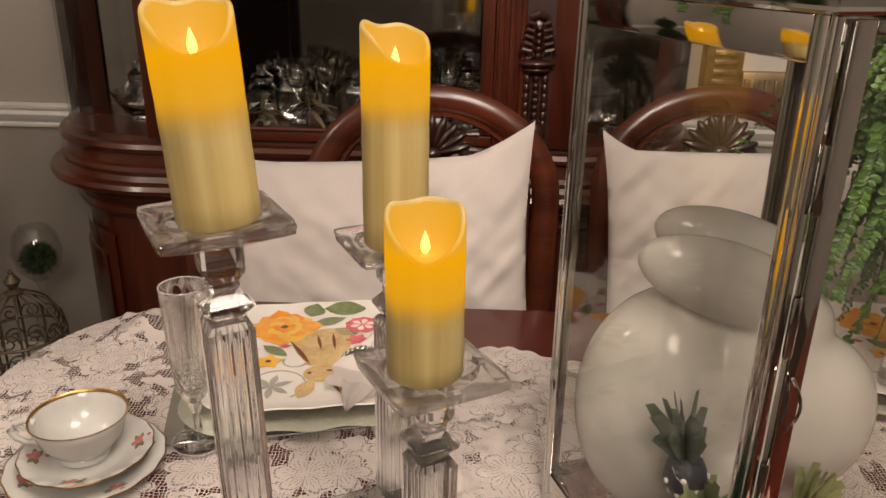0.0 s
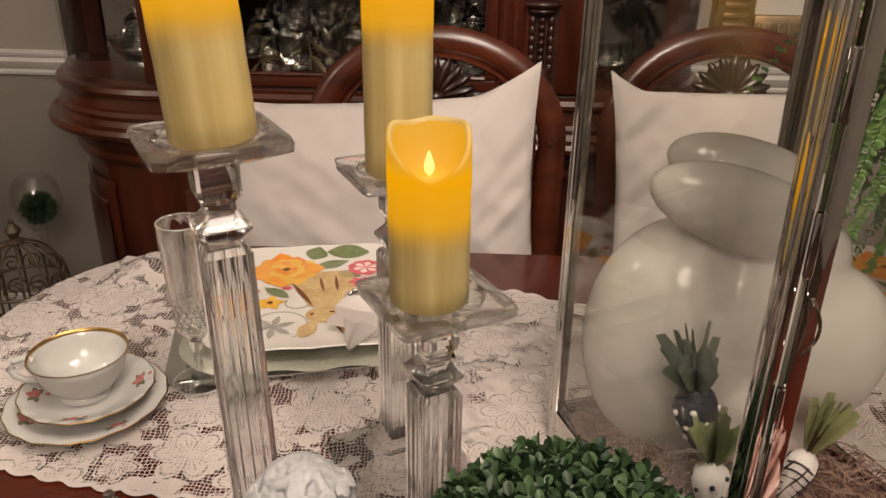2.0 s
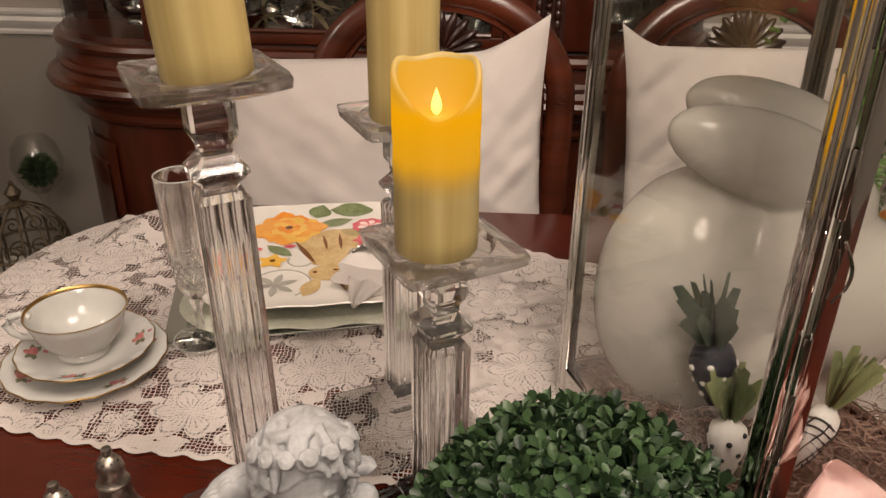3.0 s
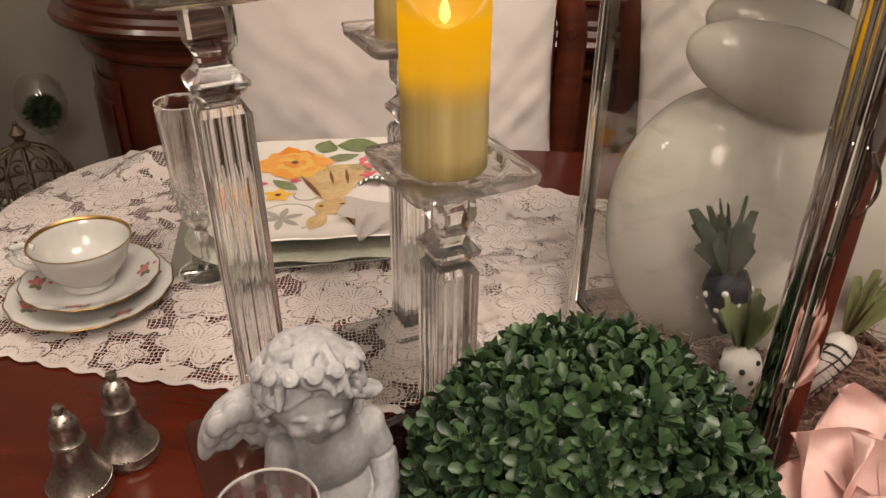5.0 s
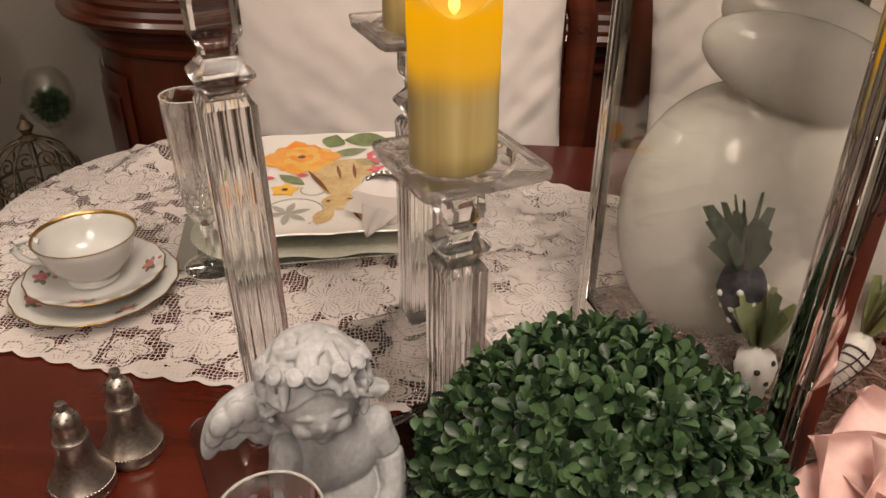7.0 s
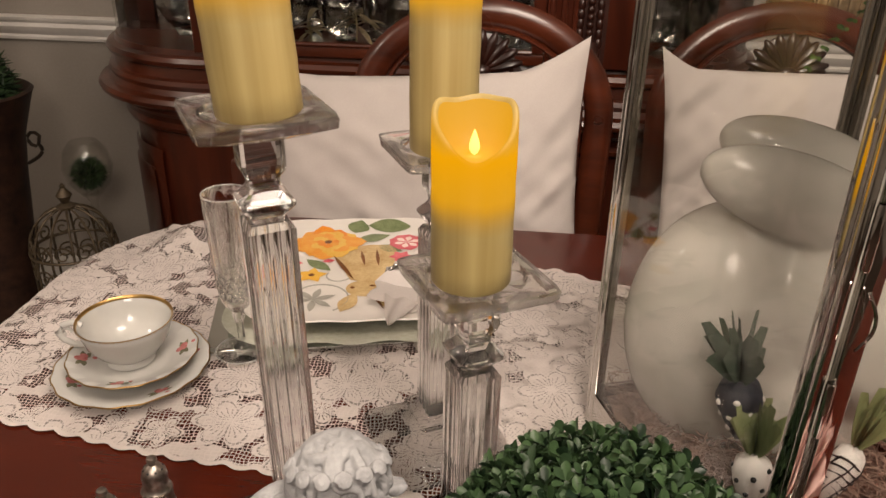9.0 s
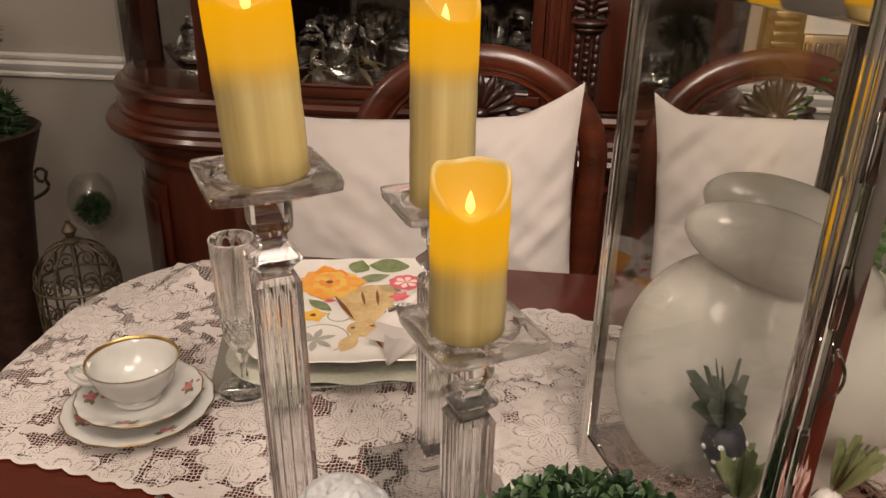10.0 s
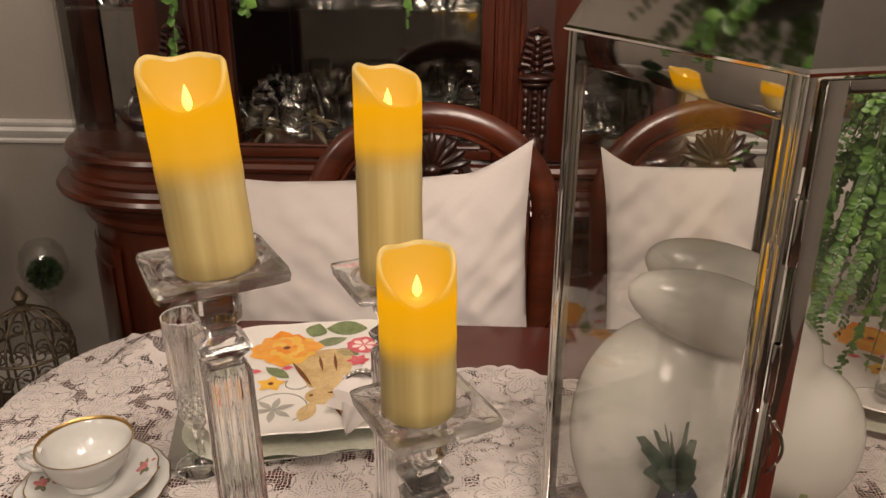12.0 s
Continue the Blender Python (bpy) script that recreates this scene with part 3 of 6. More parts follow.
# gilded leaf sprays lying on the cabinet floor and shelf
M_LEAFGOLD = mottled("pale_gilt_leaf", (0.16, 0.12, 0.06), (0.52, 0.44, 0.28), 50, 0.35, 0.7, bump=0.3)
for sx, sy, sz, turn, seed in ((-0.44, 0.075, 0.975, 20, 1), (-0.33, 0.085, 0.995, -30, 2), (-0.17, 0.080, 0.970, 70, 3), (-0.58, 0.19, 0.960, 110, 4)):
    spray = thing("gilt_leaf_spray", pose(CAB_X + sx + 0.20, CAB_Y + sy, sz - 0.07, 0, 0, turn), "pale gilt leaf spray among the cabinet glassware", "ornament", "gilt sprays in the cabinet")
    rs = random.Random(seed)
    part("stalk", tube(bmesh.new(), [(0, 0, 0), (0.004, 0, 0.03), (0, 0, 0.07)], 0.0022, 6), M_LEAFGOLD, spray)
    for k in range(14):
        a, ln, up = rs.uniform(0, 6.28), rs.uniform(0.035, 0.075), rs.uniform(-0.1, 0.8)
        rows = []
        for i in range(6):
            t = i / 5
            w = 0.0065 * math.sin(math.pi * (0.12 + 0.83 * t))
            p = Vector((ln * t * math.cos(a), ln * t * math.sin(a), 0.035 + 0.0025 * k + up * ln * t - 0.5 * ln * t * t))
            side_v = Vector((-math.sin(a), math.cos(a), 0.25))
            rows.append([p - side_v * w, p + Vector((0, 0, -0.002)), p + side_v * w])
        part("leaf", loft(bmesh.new(), rows, False, False), M_LEAFGOLD, spray, "", 60)

# picture on the wall beside the cabinet
picture = thing("picture", pose(0.96, WALL_Y - 0.03, 1.45), "large picture in a ribbed gilt frame on the wall", "picture")
for k, (x0, x1, z0, z1) in enumerate(((-0.31, -0.21, -0.5, 0.5), (0.21, 0.31, -0.5, 0.5), (-0.209, 0.209, -0.5, -0.41), (-0.209, 0.209, 0.41, 0.5))):
    bm = boxed(x0, -0.02, z0, x1, 0.028, z1, 0.006)
    if x1 - x0 < 0.2:
        for i in range(40):
            z = z0 + 0.0125 + i * 0.025
            box(bm, x0 + 0.02, -0.028, z - 0.007, x1 - 0.02, -0.018, z + 0.007, 0.002)
    else:
        for i in range(16):
            x = x0 + 0.013 + i * 0.026
            box(bm, x - 0.007, -0.028, z0 + 0.02, x + 0.007, -0.018, z1 - 0.02, 0.002)
    part("frame_bar", bm, M_FRAME, picture)
part("mount", boxed(-0.21, 0.0, -0.41, 0.21, 0.01, 0.41), M_MAT, picture)

# ---- dining table ----
TX0, TX1, TY0, TY1 = -0.585, 1.45, 0.05, 1.14


def table_outline(grow, r=0.28, n=12):
    pts = []
    for cx, cy, a0 in ((TX1 - r, TY1 - r, 0), (TX0 + r, TY1 - r, 90), (TX0 + r, TY0 + r, 180), (TX1 - r, TY0 + r, 270)):
        for i in range(n + 1):
            a = radians(a0 + 90 * i / n)
            pts.append((cx + (r + grow) * math.cos(a), cy + (r + grow) * math.sin(a)))
    return pts


table = thing("dining_table", pose(0, 0, 0), "polished dark red mahogany dining table", "table")
bm = loft(bmesh.new(), [[(x, y, z) for x, y in table_outline(g)] for z, g in ((TABLE - 0.032, -0.02), (TABLE - 0.028, -0.008), (TABLE - 0.018, -0.006), (TABLE - 0.012, 0.0), (TABLE - 0.004, 0.0), (TABLE, -0.005))])
part("tabletop", bm, M_TABLE, table, "", 25)
for x0, y0, x1, y1 in ((TX0 + 0.10, TY0 + 0.08, TX1 - 0.10, TY0 + 0.10), (TX0 + 0.10, TY1 - 0.10, TX1 - 0.10, TY1 - 0.08), (TX0 + 0.08, TY0 + 0.08, TX0 + 0.10, TY1 - 0.08), (TX1 - 0.10, TY0 + 0.08, TX1 - 0.08, TY1 - 0.08)):
    part("apron", boxed(x0, y0, TABLE - 0.12, x1, y1, TABLE - 0.032, 0.002), M_WOOD_H, table)
leg_mesh = mesh_of("leg", lathe([(0, 0), (0.028, 0), (0.034, 0.02), (0.022, 0.06), (0.030, 0.20), (0.040, 0.36), (0.030, 0.50), (0.044, 0.56), (0.044, 0.64), (0, 0.64)], 20), M_WOOD)
for x, y in ((TX0 + 0.14, TY0 + 0.14), (TX1 - 0.14, TY0 + 0.14), (TX0 + 0.14, TY1 - 0.14), (TX1 - 0.14, TY1 - 0.14)):
    leg = new("leg", leg_mesh)
    leg.parent = table
    leg.matrix_local = pose(x, y, 0)


# ---- lace runner ----
def lace_runner():
    """A long runner with scalloped hems, lying in soft folds and falling over the table's end."""
    bm = bmesh.new()
    hem = bm.verts.layers.float.new("hem")
    turn, mid = radians(-7.5), Vector((-0.35, 0.795))
    nu, nv = 340, 96
    grid = []
    for i in range(nu + 1):
        u = -0.30 + 1.75 * i / nu
        row = []
        for j in range(nv + 1):
            t = 2 * j / nv - 1
            half = 0.236 + 0.006 * abs(math.sin(math.pi * u / 0.032)) + 0.010 * noise.noise((u * 6, t > 0, 3.0))
            v = t * half
            x = mid.x + u * math.cos(turn) - v * math.sin(turn)
            y = mid.y + u * math.sin(turn) + v * math.cos(turn)
            # the corner of the runner is pulled round
            z = TABLE + 0.0015 + 0.0022 * (0.5 + 0.5 * noise.noise((x * 14, y * 14, 0.3)))
            if y > 0.93 and x > -0.5:
                z += 0.014 * max(0, noise.noise((x * 11, y * 5, 1.7)) + 0.25) * min(1, (y - 0.93) / 0.05)
            z += 0.022 * math.exp(-(((x + 0.44) / 0.035) ** 2 + ((y - 1.01) / 0.06) ** 2))
            # past the table's rounded edge it falls in small folds
            cx = min(max(x, TX0 + 0.28), TX1 - 0.28)
            cy = min(max(y, TY0 + 0.28), TY1 - 0.28)
            away = math.hypot(x - cx, y - cy)
            if away > 0.281:
                d = away - 0.281
                ux, uy = (x - cx) / away, (y - cy) / away
                q = 0.281 + min(d, 0.006) + 0.012 * (0.5 + 0.5 * math.sin(y * 40 + x * 25)) * min(1, d / 0.1)
                z = TABLE + 0.002 - max(0, d - 0.004)
                x, y = cx + ux * q, cy + uy * q
            vert = bm.verts.new((x, y, z))
            vert[hem] = 1.0 if abs(t) > 0.972 else 0.0
            row.append(vert)
        grid.append(row)
    for i in range(nu):
        for j in range(nv):
            bm.faces.new((grid[i][j], grid[i + 1][j], grid[i + 1][j + 1], grid[i][j + 1]))
    return bm


runner = thing("lace_runner", pose(0, 0, 0), "white floral lace runner with scalloped hem on the table", "table runner")
for part_name, keep_hem in (("lace_field", False), ("scalloped_hem", True)):
    bm = lace_runner()
    hem_layer = bm.verts.layers.float["hem"]
    bmesh.ops.delete(bm, geom=[f for f in bm.faces if (sum(v[hem_layer] for v in f.verts) > 1.5) != keep_hem], context="FACES")
    part(part_name, bm, M_LACE, runner)


def lace_fold():
    """The far end doubled back on itself: a second layer, crumpled, with a frilled edge."""
    bm = bmesh.new()
    bm.verts.layers.float.new("hem")
    spin = Matrix.Rotation(radians(-52), 4, "Z")
    rows = []
    nu, nv = 110, 80
    for i in range(nu + 1):
        u = i / nu
        x = 0.015 + 0.50 * u
        near = 0.585 - 0.06 * u + 0.020 * noise.noise((u * 5, 1.0, 0))
        far = 0.962 - 0.17 * u + 0.012 * noise.noise((u * 14, 4.0, 0)) + 0.005 * abs(math.sin(u * 38))
        row = []
        for j in range(nv + 1):
            v = j / nv
            xx = x - 0.05 * (1 - v) + 0.012 * noise.noise((v * 7, u * 3, 9.0))
            y = near + (far - near) * v
            lift = min(1, 6 * min(u, v, 1 - v) + 0.25)
            z = TABLE + 0.0062 + lift * (0.0050 * (0.5 + 0.5 * noise.noise((xx * 22, y * 16, 2.0))) + 0.0022 * noise.noise((xx * 60, y * 50, 5.0)))
            if v > 0.93:
                z += 0.011 * (v - 0.93) / 0.07 * (0.6 + noise.noise((u * 16, 0, 7.0)))
            row.append(spin.inverted() @ Vector((xx, y, max(z, TABLE + 0.0045))))
        rows.append(row)
    loft(bm, rows, False, False)
    return bm, spin


fold_bm, fold_turn = lace_fold()
part("folded_end", fold_bm, M_LACE, runner, "crumpled double layer of lace", 60, fold_turn)


# ---- chairs and pillows ----
def arch(half, spring, rise, n=24):
    """The inner line of a round chair back, from the left foot over the top to the right foot."""
    pts = [(-half * 0.86, 0.40), (-half * 0.92, 0.52), (-half * 0.98, 0.66), (-half, spring)]
    for i in range(1, n):
        a = math.pi - math.pi * i / n
        pts.append((half * math.cos(a), spring + rise * math.sin(a)))
    return pts + [(half, spring), (half * 0.98, 0.66), (half * 0.92, 0.52), (half * 0.86, 0.40)]


def dining_chair(m, label):
    chair = thing("dining_chair", m, label, "chair", "chairs along the table")
    lean = lambda z: 0.19 + 0.16 * max(0, z - 0.45)

    def frame_rings(half, spring, rise, w, d, z_shift=0.0):
        pts = arch(half, spring, rise)
        rings = []
        for i, (x, z) in enumerate(pts):
            a, b = pts[max(i - 1, 0)], pts[min(i + 1, len(pts) - 1)]
            t = Vector((b[0] - a[0], b[1] - a[1])).normalized()
            nx, nz = -t.y, t.x
            ring = []
            for k in range(10):
                q = 2 * math.pi * k / 10
                e, f = w * math.cos(q), d * math.sin(q)
                ring.append((x + nx * e, lean(z) + f, z + nz * e))
            rings.append(ring)
        return loft(bmesh.new(), rings)

    part("back_frame", frame_rings(0.226, 0.87, 0.183, 0.027, 0.018), M_WOOD_H, chair)
    part("back_bead", frame_rings(0.190, 0.87, 0.156, 0.006, 0.016), M_WOOD_H, chair)
    # pierced splat with a carved shell on top
    bm = bmesh.new()
    for q in (-1, 1):
        tube(bm, [(q * 0.03, lean(0.47), 0.47), (q * 0.07, lean(0.62), 0.62), (q * 0.10, lean(0.78), 0.78), (q * 0.085, lean(0.92), 0.92), (q * 0.03, lean(1.0), 1.00)], 0.012, 8)
    box(bm, -0.045, lean(0.5) - 0.008, 0.46, 0.045, lean(0.5) + 0.012, 0.60, 0.004)
    part("splat", bm, M_CARVED, chair)
    bm = bmesh.new()
    blob(bm, (0, lean(0.97) + 0.004, 0.975), (0.052, 0.010, 0.048))
    crest = part("shell_crest", bm, M_CARVED, chair, "carved shell crest of the chair back")
    for k in range(9):
        a = radians(-76 + 152 * k / 8)
        m2 = Matrix.Translation((0.042 * math.sin(a), lean(0.96) - 0.004, 0.950 + 0.040 * math.cos(a))) @ Matrix.Rotation(a, 4, "Y") @ Matrix.Diagonal((0.0105, 0.013, 0.038, 1))
        part("shell_rib", blob(bmesh.new(), (0, 0, 0), (1, 1, 1), m2, 10, 8), M_CARVED, crest)
    part("shell_heart", blob(bmesh.new(), (0, lean(0.95) - 0.008, 0.950), (0.019, 0.014, 0.014)), M_CARVED, crest)
    for q in (-1, 1):
        part("scroll", tube(bmesh.new(), [(q * (0.02 + 0.012 * i) + q * 0.012 * math.sin(i * 1.3), lean(0.9), 0.935 - 0.012 * i + 0.02 * math.sin(i * 0.9)) for i in range(9)], 0.008, 6), M_CARVED, crest)
    part("seat", boxed(-0.245, -0.24, 0.44, 0.245, 0.20, 0.49, 0.018), M_PILLOW, chair)
    part("seat_rail", boxed(-0.24, -0.235, 0.38, 0.24, 0.195, 0.44, 0.006), M_WOOD_H, chair)
    for x in (-0.21, 0.21):
        part("leg", lathe([(0, 0), (0.014, 0), (0.020, 0.05), (0.016, 0.12), (0.026, 0.34), (0.026, 0.38), (0, 0.38)], 12, offset=(x, -0.20, 0)), M_WOOD, chair)
        part("leg", tube(bmesh.new(), [(x, 0.30, 0), (x, 0.22, 0.2), (x, 0.18, 0.42)], 0.019, 8), M_WOOD, chair)
    return chair


def pillow(m, w, h, label, ears, seed, reach, sag):
    """A soft square pillow with pulled corners, creases running in from them."""
    bm = bmesh.new()
    n = 76
    for side in (1, -1):
        grid = []
        for i in range(n + 1):
            row = []
            for j in range(n + 1):
                u, v = 2 * i / n - 1, 2 * j / n - 1
                puff = (max(0, 1 - abs(u) ** 2.6) * max(0, 1 - abs(v) ** 2.6)) ** 0.55
                x = u * w / 2 * (1 - 0.045 * (1 - v * v))
                z = v * h / 2 * (1 - (sag if v > 0 else 0.030) * (1 - u * u))
                for (eu, ev), pull in ears.items():
                    k = max(0, 1 - math.hypot(u - eu, v - ev) / reach) ** 1.4
                    x += eu * 0.2 * pull * k
                    z += ev * pull * k
                crease = 0.006 * noise.noise((u * 2.2 + seed, v * 2.2, 0)) + 0.0070 * noise.noise(((u + v) * 5 + seed, (u - v) * 1.3, 2)) + 0.017 * noise.noise(((u - v) * 7 + seed, (u + v) * 0.9, 5)) * max(0, u * (1 if seed < 2 else -1) * 0.7 + v * 0.5) + 0.0034 * noise.noise((u * 8, v * 8, seed))
                y = -side * (0.055 * puff + crease * min(1, puff * 1.6) * (1 if side > 0 else 0.5))
                row.append(bm.verts.new((x, y, z)))
            grid.append(row)
        for i in range(n):
            for j in range(n):
                f = (grid[i][j], grid[i + 1][j], grid[i + 1][j + 1], grid[i][j + 1])
                bm.faces.new(f if side > 0 else f[::-1])
    bmesh.ops.remove_doubles(bm, verts=bm.verts, dist=0.0008)
    ob = part("pillow", bm, M_PILLOW, None, "", 60)
    ob.matrix_world = m
    return tagged(ob, label, "pillow", "white pillows on the chairs")


dining_chair(pose(-0.033, 1.165, 0), "dark mahogany dining chair with a round arched carved back")
dining_chair(pose(0.545, 1.25, 0), "dark mahogany dining chair with a round arched carved back")
pillow(pose(-0.114, 1.215, 0.740, -14, -3.5), 0.55, 0.50, "plain white square pillow with one peaked corner", {(1, 1): 0.050, (-1, 1): 0.010}, 1.0, 0.40, 0.035)
pillow(pose(0.535, 1.245, 0.760, -14, -1), 0.50, 0.50, "plain white square pillow with creased corners", {(-1, 1): 0.034, (1, 1): 0.030}, 4.2, 0.22, 0.020)


# ---- candles on crystal holders ----
def square_ring(half, z, turn=0.0, cut=0.12):
    """A square with small cut corners."""
    c = half * cut
    pts = [(half, -half + c), (half, half - c), (half - c, half), (-half + c, half), (-half, half - c), (-half, -half + c), (-half + c, -half), (half - c, -half)]
    return [(x * math.cos(turn) - y * math.sin(turn), x * math.sin(turn) + y * math.cos(turn), z) for x, y in pts]


def stacked(levels, cut=0.12):
    return loft(bmesh.new(), [square_ring(h, z, 0, cut) for h, z in levels])


def fluted_ring(half, z, flutes=4, deep=0.0022):
    pts = []
    corners = [(half, -half), (half, half), (-half, half), (-half, -half)]
    for (ax, ay), (bx, by) in zip(corners, corners[1:] + corners[:1]):
        nx, ny = (by - ay), -(bx - ax)
        ln = math.hypot(nx, ny)
        nx, ny = nx / ln, ny / ln
        n = flutes * 6
        for i in range(n):
            t = (i + 0.5) / n
            d = -deep * abs(math.sin(math.pi * flutes * t)) ** 0.7 + deep * 0.2
            pts.append((ax + (bx - ax) * t + nx * d, ay + (by - ay) * t + ny * d, z))
    return pts


def crystal_holder(m, height, label):
    """Square crystal candlestick: stepped foot, fluted column, faceted neck, square dish."""
    h = height
    wide = 0.056 if h < 0.30 else 0.062
    holder = thing("candle_holder", m, label, "candlestick", "crystal candle holders")
    part("foot", stacked([(wide, 0), (wide + 0.001, 0.002), (wide + 0.001, 0.008), (wide - 0.002, 0.009), (0.040, 0.016), (0.029, 0.030), (0.025, 0.036), (0.0265, 0.040), (0.0265, 0.043), (0.021, 0.046)]), M_CRYSTAL, holder, "", 15)
    top = h - 0.083
    bm = loft(bmesh.new(), [fluted_ring(0.0168, z, 4, d) for z, d in ((0.046, 0.0022), (top - 0.006, 0.0022), (top, 0.001))] + [fluted_ring(0.0135, top + 0.005, 4, 0.0)])
    part("column", bm, M_CRYSTAL, holder, "", 30)
    part("neck", stacked([(0.0105, top + 0.005), (0.0115, top + 0.009), (0.0182, top + 0.017), (0.0182, top + 0.020), (0.0120, top + 0.027), (0.0100, top + 0.030), (0.0105, top + 0.036), (0.0138, top + 0.041), (0.0146, top + 0.044), (0.0146, h - 0.020), (0.0130, h - 0.014)], 0.16), M_CRYSTAL, holder, "", 15)
    # square dish, hollowed by a round well
    bm = bmesh.new()
    n = 48
    out = []
    for i in range(n):
        a = 2 * math.pi * i / n
        k = 1 / max(abs(math.cos(a)), abs(math.sin(a)))
        out.append((math.cos(a) * min(k, 1.36), math.sin(a) * min(k, 1.36), math.cos(a), math.sin(a)))
    rings = []
    for half, z, mix in ((0.016, h - 0.014, 1), (0.038, h - 0.012, 0.3), (0.0445, h - 0.008, 0), (0.0455, h - 0.002, 0), (0.0445, h, 0), (0.0400, h, 0.35), (0.0365, h - 0.001, 1), (0.0345, h - 0.004, 1), (0.0330, h - 0.005, 1), (0.001, h - 0.005, 1)):
        rings.append([((sx * (1 - mix) + cx * mix) * half, (sy * (1 - mix) + cy * mix) * half, z) for sx, sy, cx, cy in out])
    loft(bm, rings)
    part("dish", bm, M_DISH, holder, "", 25)
    return holder


def candle(m, height, label, dip):
    """Flameless pillar candle: ivory wax, rim melted lower on one side, hollow top."""
    c = thing("pillar_candle", m, label, "candle", "lit pillar candles")
    r, seg = 0.0285, 48
    bm = bmesh.new()
    rim = lambda a: height - 0.001 - 0.029 * (0.5 + 0.5 * math.cos(a - dip)) ** 2.0 + 0.0022 * math.sin(2 * a + 1.0) + 0.0010 * math.sin(5 * a)
    circle = lambda q, z: [(q * math.cos(2 * math.pi * i / seg), q * math.sin(2 * math.pi * i / seg), z(2 * math.pi * i / seg)) for i in range(seg)]
    rings = [circle(r - 0.0015, lambda a: 0.0), circle(r, lambda a: 0.002)]
    rings += [circle(r + 0.0002 * math.sin(f * 30), lambda a, f=f: height * f) for f in (0.12, 0.24, 0.36, 0.48, 0.58, 0.67)]
    rings.append(circle(r, lambda a: rim(a) - 0.0035))
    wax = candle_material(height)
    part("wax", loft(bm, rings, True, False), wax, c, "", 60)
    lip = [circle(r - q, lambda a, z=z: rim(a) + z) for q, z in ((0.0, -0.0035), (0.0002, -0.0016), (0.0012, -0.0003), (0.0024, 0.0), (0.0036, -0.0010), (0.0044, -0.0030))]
    part("rim", loft(bmesh.new(), lip, True, False), wax, c, "pale melted rim with painted glow", 60)
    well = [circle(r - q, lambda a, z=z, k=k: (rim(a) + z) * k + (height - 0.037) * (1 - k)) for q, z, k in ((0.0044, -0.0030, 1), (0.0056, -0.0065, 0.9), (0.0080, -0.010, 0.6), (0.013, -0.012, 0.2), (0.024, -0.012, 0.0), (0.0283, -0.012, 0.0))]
    part("well", loft(bmesh.new(), well, True, False), M_WELLGLOW, c, "", 60)
    bm = lathe([(0, -0.0365), (0.0020, -0.0350), (0.0034, -0.0325), (0.0036, -0.0295), (0.0027, -0.0255), (0.0013, -0.0215), (0, -0.0185)], 14, offset=(0, 0, height))
    for v in bm.verts:
        v.co.y *= 0.5
    part("flame", bm, M_FLAME, c, "glowing flame-shaped lamp", 60)
    return c


H1, H2, H3 = 0.385, 0.318, 0.268
crystal_holder(pose(-0.122, 0.459, TABLE, 0, -1.2, 31), H1, "tall clear crystal candlestick with a fluted column")
candle(pose(-0.1265, 0.458, TABLE + H1 - 0.0048, 1.0, -3.5, 0), 0.146, "tall lit ivory pillar candle on a crystal holder", -1.15)
crystal_holder(pose(-0.020, 0.602, TABLE, 0, 0, 27), H2, "clear crystal candlestick with a fluted column")
candle(pose(-0.020, 0.602, TABLE + H2 - 0.0045), 0.188, "tallest lit ivory pillar candle on a crystal holder", -0.8)
crystal_holder(pose(0.019, 0.466, TABLE, 0, 0, 30), H3, "short clear crystal candlestick with a fluted column")
candle(pose(0.015, 0.466, TABLE + H3 - 0.0045, 0, -0.5, 0), 0.129, "short lit ivory pillar candle on a crystal holder", -1.45)


# ---- place setting ----
SET = pose(-0.168, 0.895, TABLE + 0.0045, 0, 0, 11)


def wavy_square(half_x, half_y, wave, z, n=96):
    pts = []
    for i in range(n):
        a = 2 * math.pi * i / n
        c, s = math.cos(a), math.sin(a)
        k = (abs(c) ** 6 + abs(s) ** 6) ** (-1 / 6)
        w = 1 + wave * math.cos(12 * a)
        pts.append((half_x * k * c * w, half_y * k * s * w, z))
    return pts


mirror = part("mirror_tile", boxed(-0.175, -0.155, 0, 0.175, 0.155, 0.004, 0.001), M_MIRROR)
mirror.matrix_world = pose(-0.177, 0.904, TABLE + 0.0045, 0, 0, 14)
tagged(mirror, "square mirror tile under the plates, on the lace", "mirror")
charger = part("charger_plate", loft(bmesh.new(), [wavy_square(hx, hy, w, z) for hx, hy, w, z in ((0.095, 0.10, 0, 0.0), (0.13, 0.135, 0.0, 0.004), (0.158, 0.166, 0.020, 0.013), (0.161, 0.169, 0.022, 0.0145), (0.156, 0.164, 0.020, 0.0155), (0.128, 0.133, 0, 0.008), (0.09, 0.095, 0, 0.006))]), M_CHARGER)
charger.matrix_world = SET @ pose(0.002, 0.004, 0.005)
tagged(charger, "pale green pressed-glass charger plate with a wavy rim", "plate")
plate = part("square_plate", loft(bmesh.new(), [wavy_square(hx, hy, w, z) for hx, hy, w, z in ((0.09, 0.10, 0, 0.0), (0.11, 0.12, 0.0, 0.003), (0.136, 0.148, 0.008, 0.014), (0.1385, 0.1505, 0.009, 0.0155), (0.1375, 0.1495, 0.009, 0.0172), (0.130, 0.142, 0.006, 0.0155), (0.112, 0.122, 0, 0.0100), (0.09, 0.10, 0, 0.0095), (0.02, 0.02, 0, 0.0095))]), M_PLATE, None, "", 60)
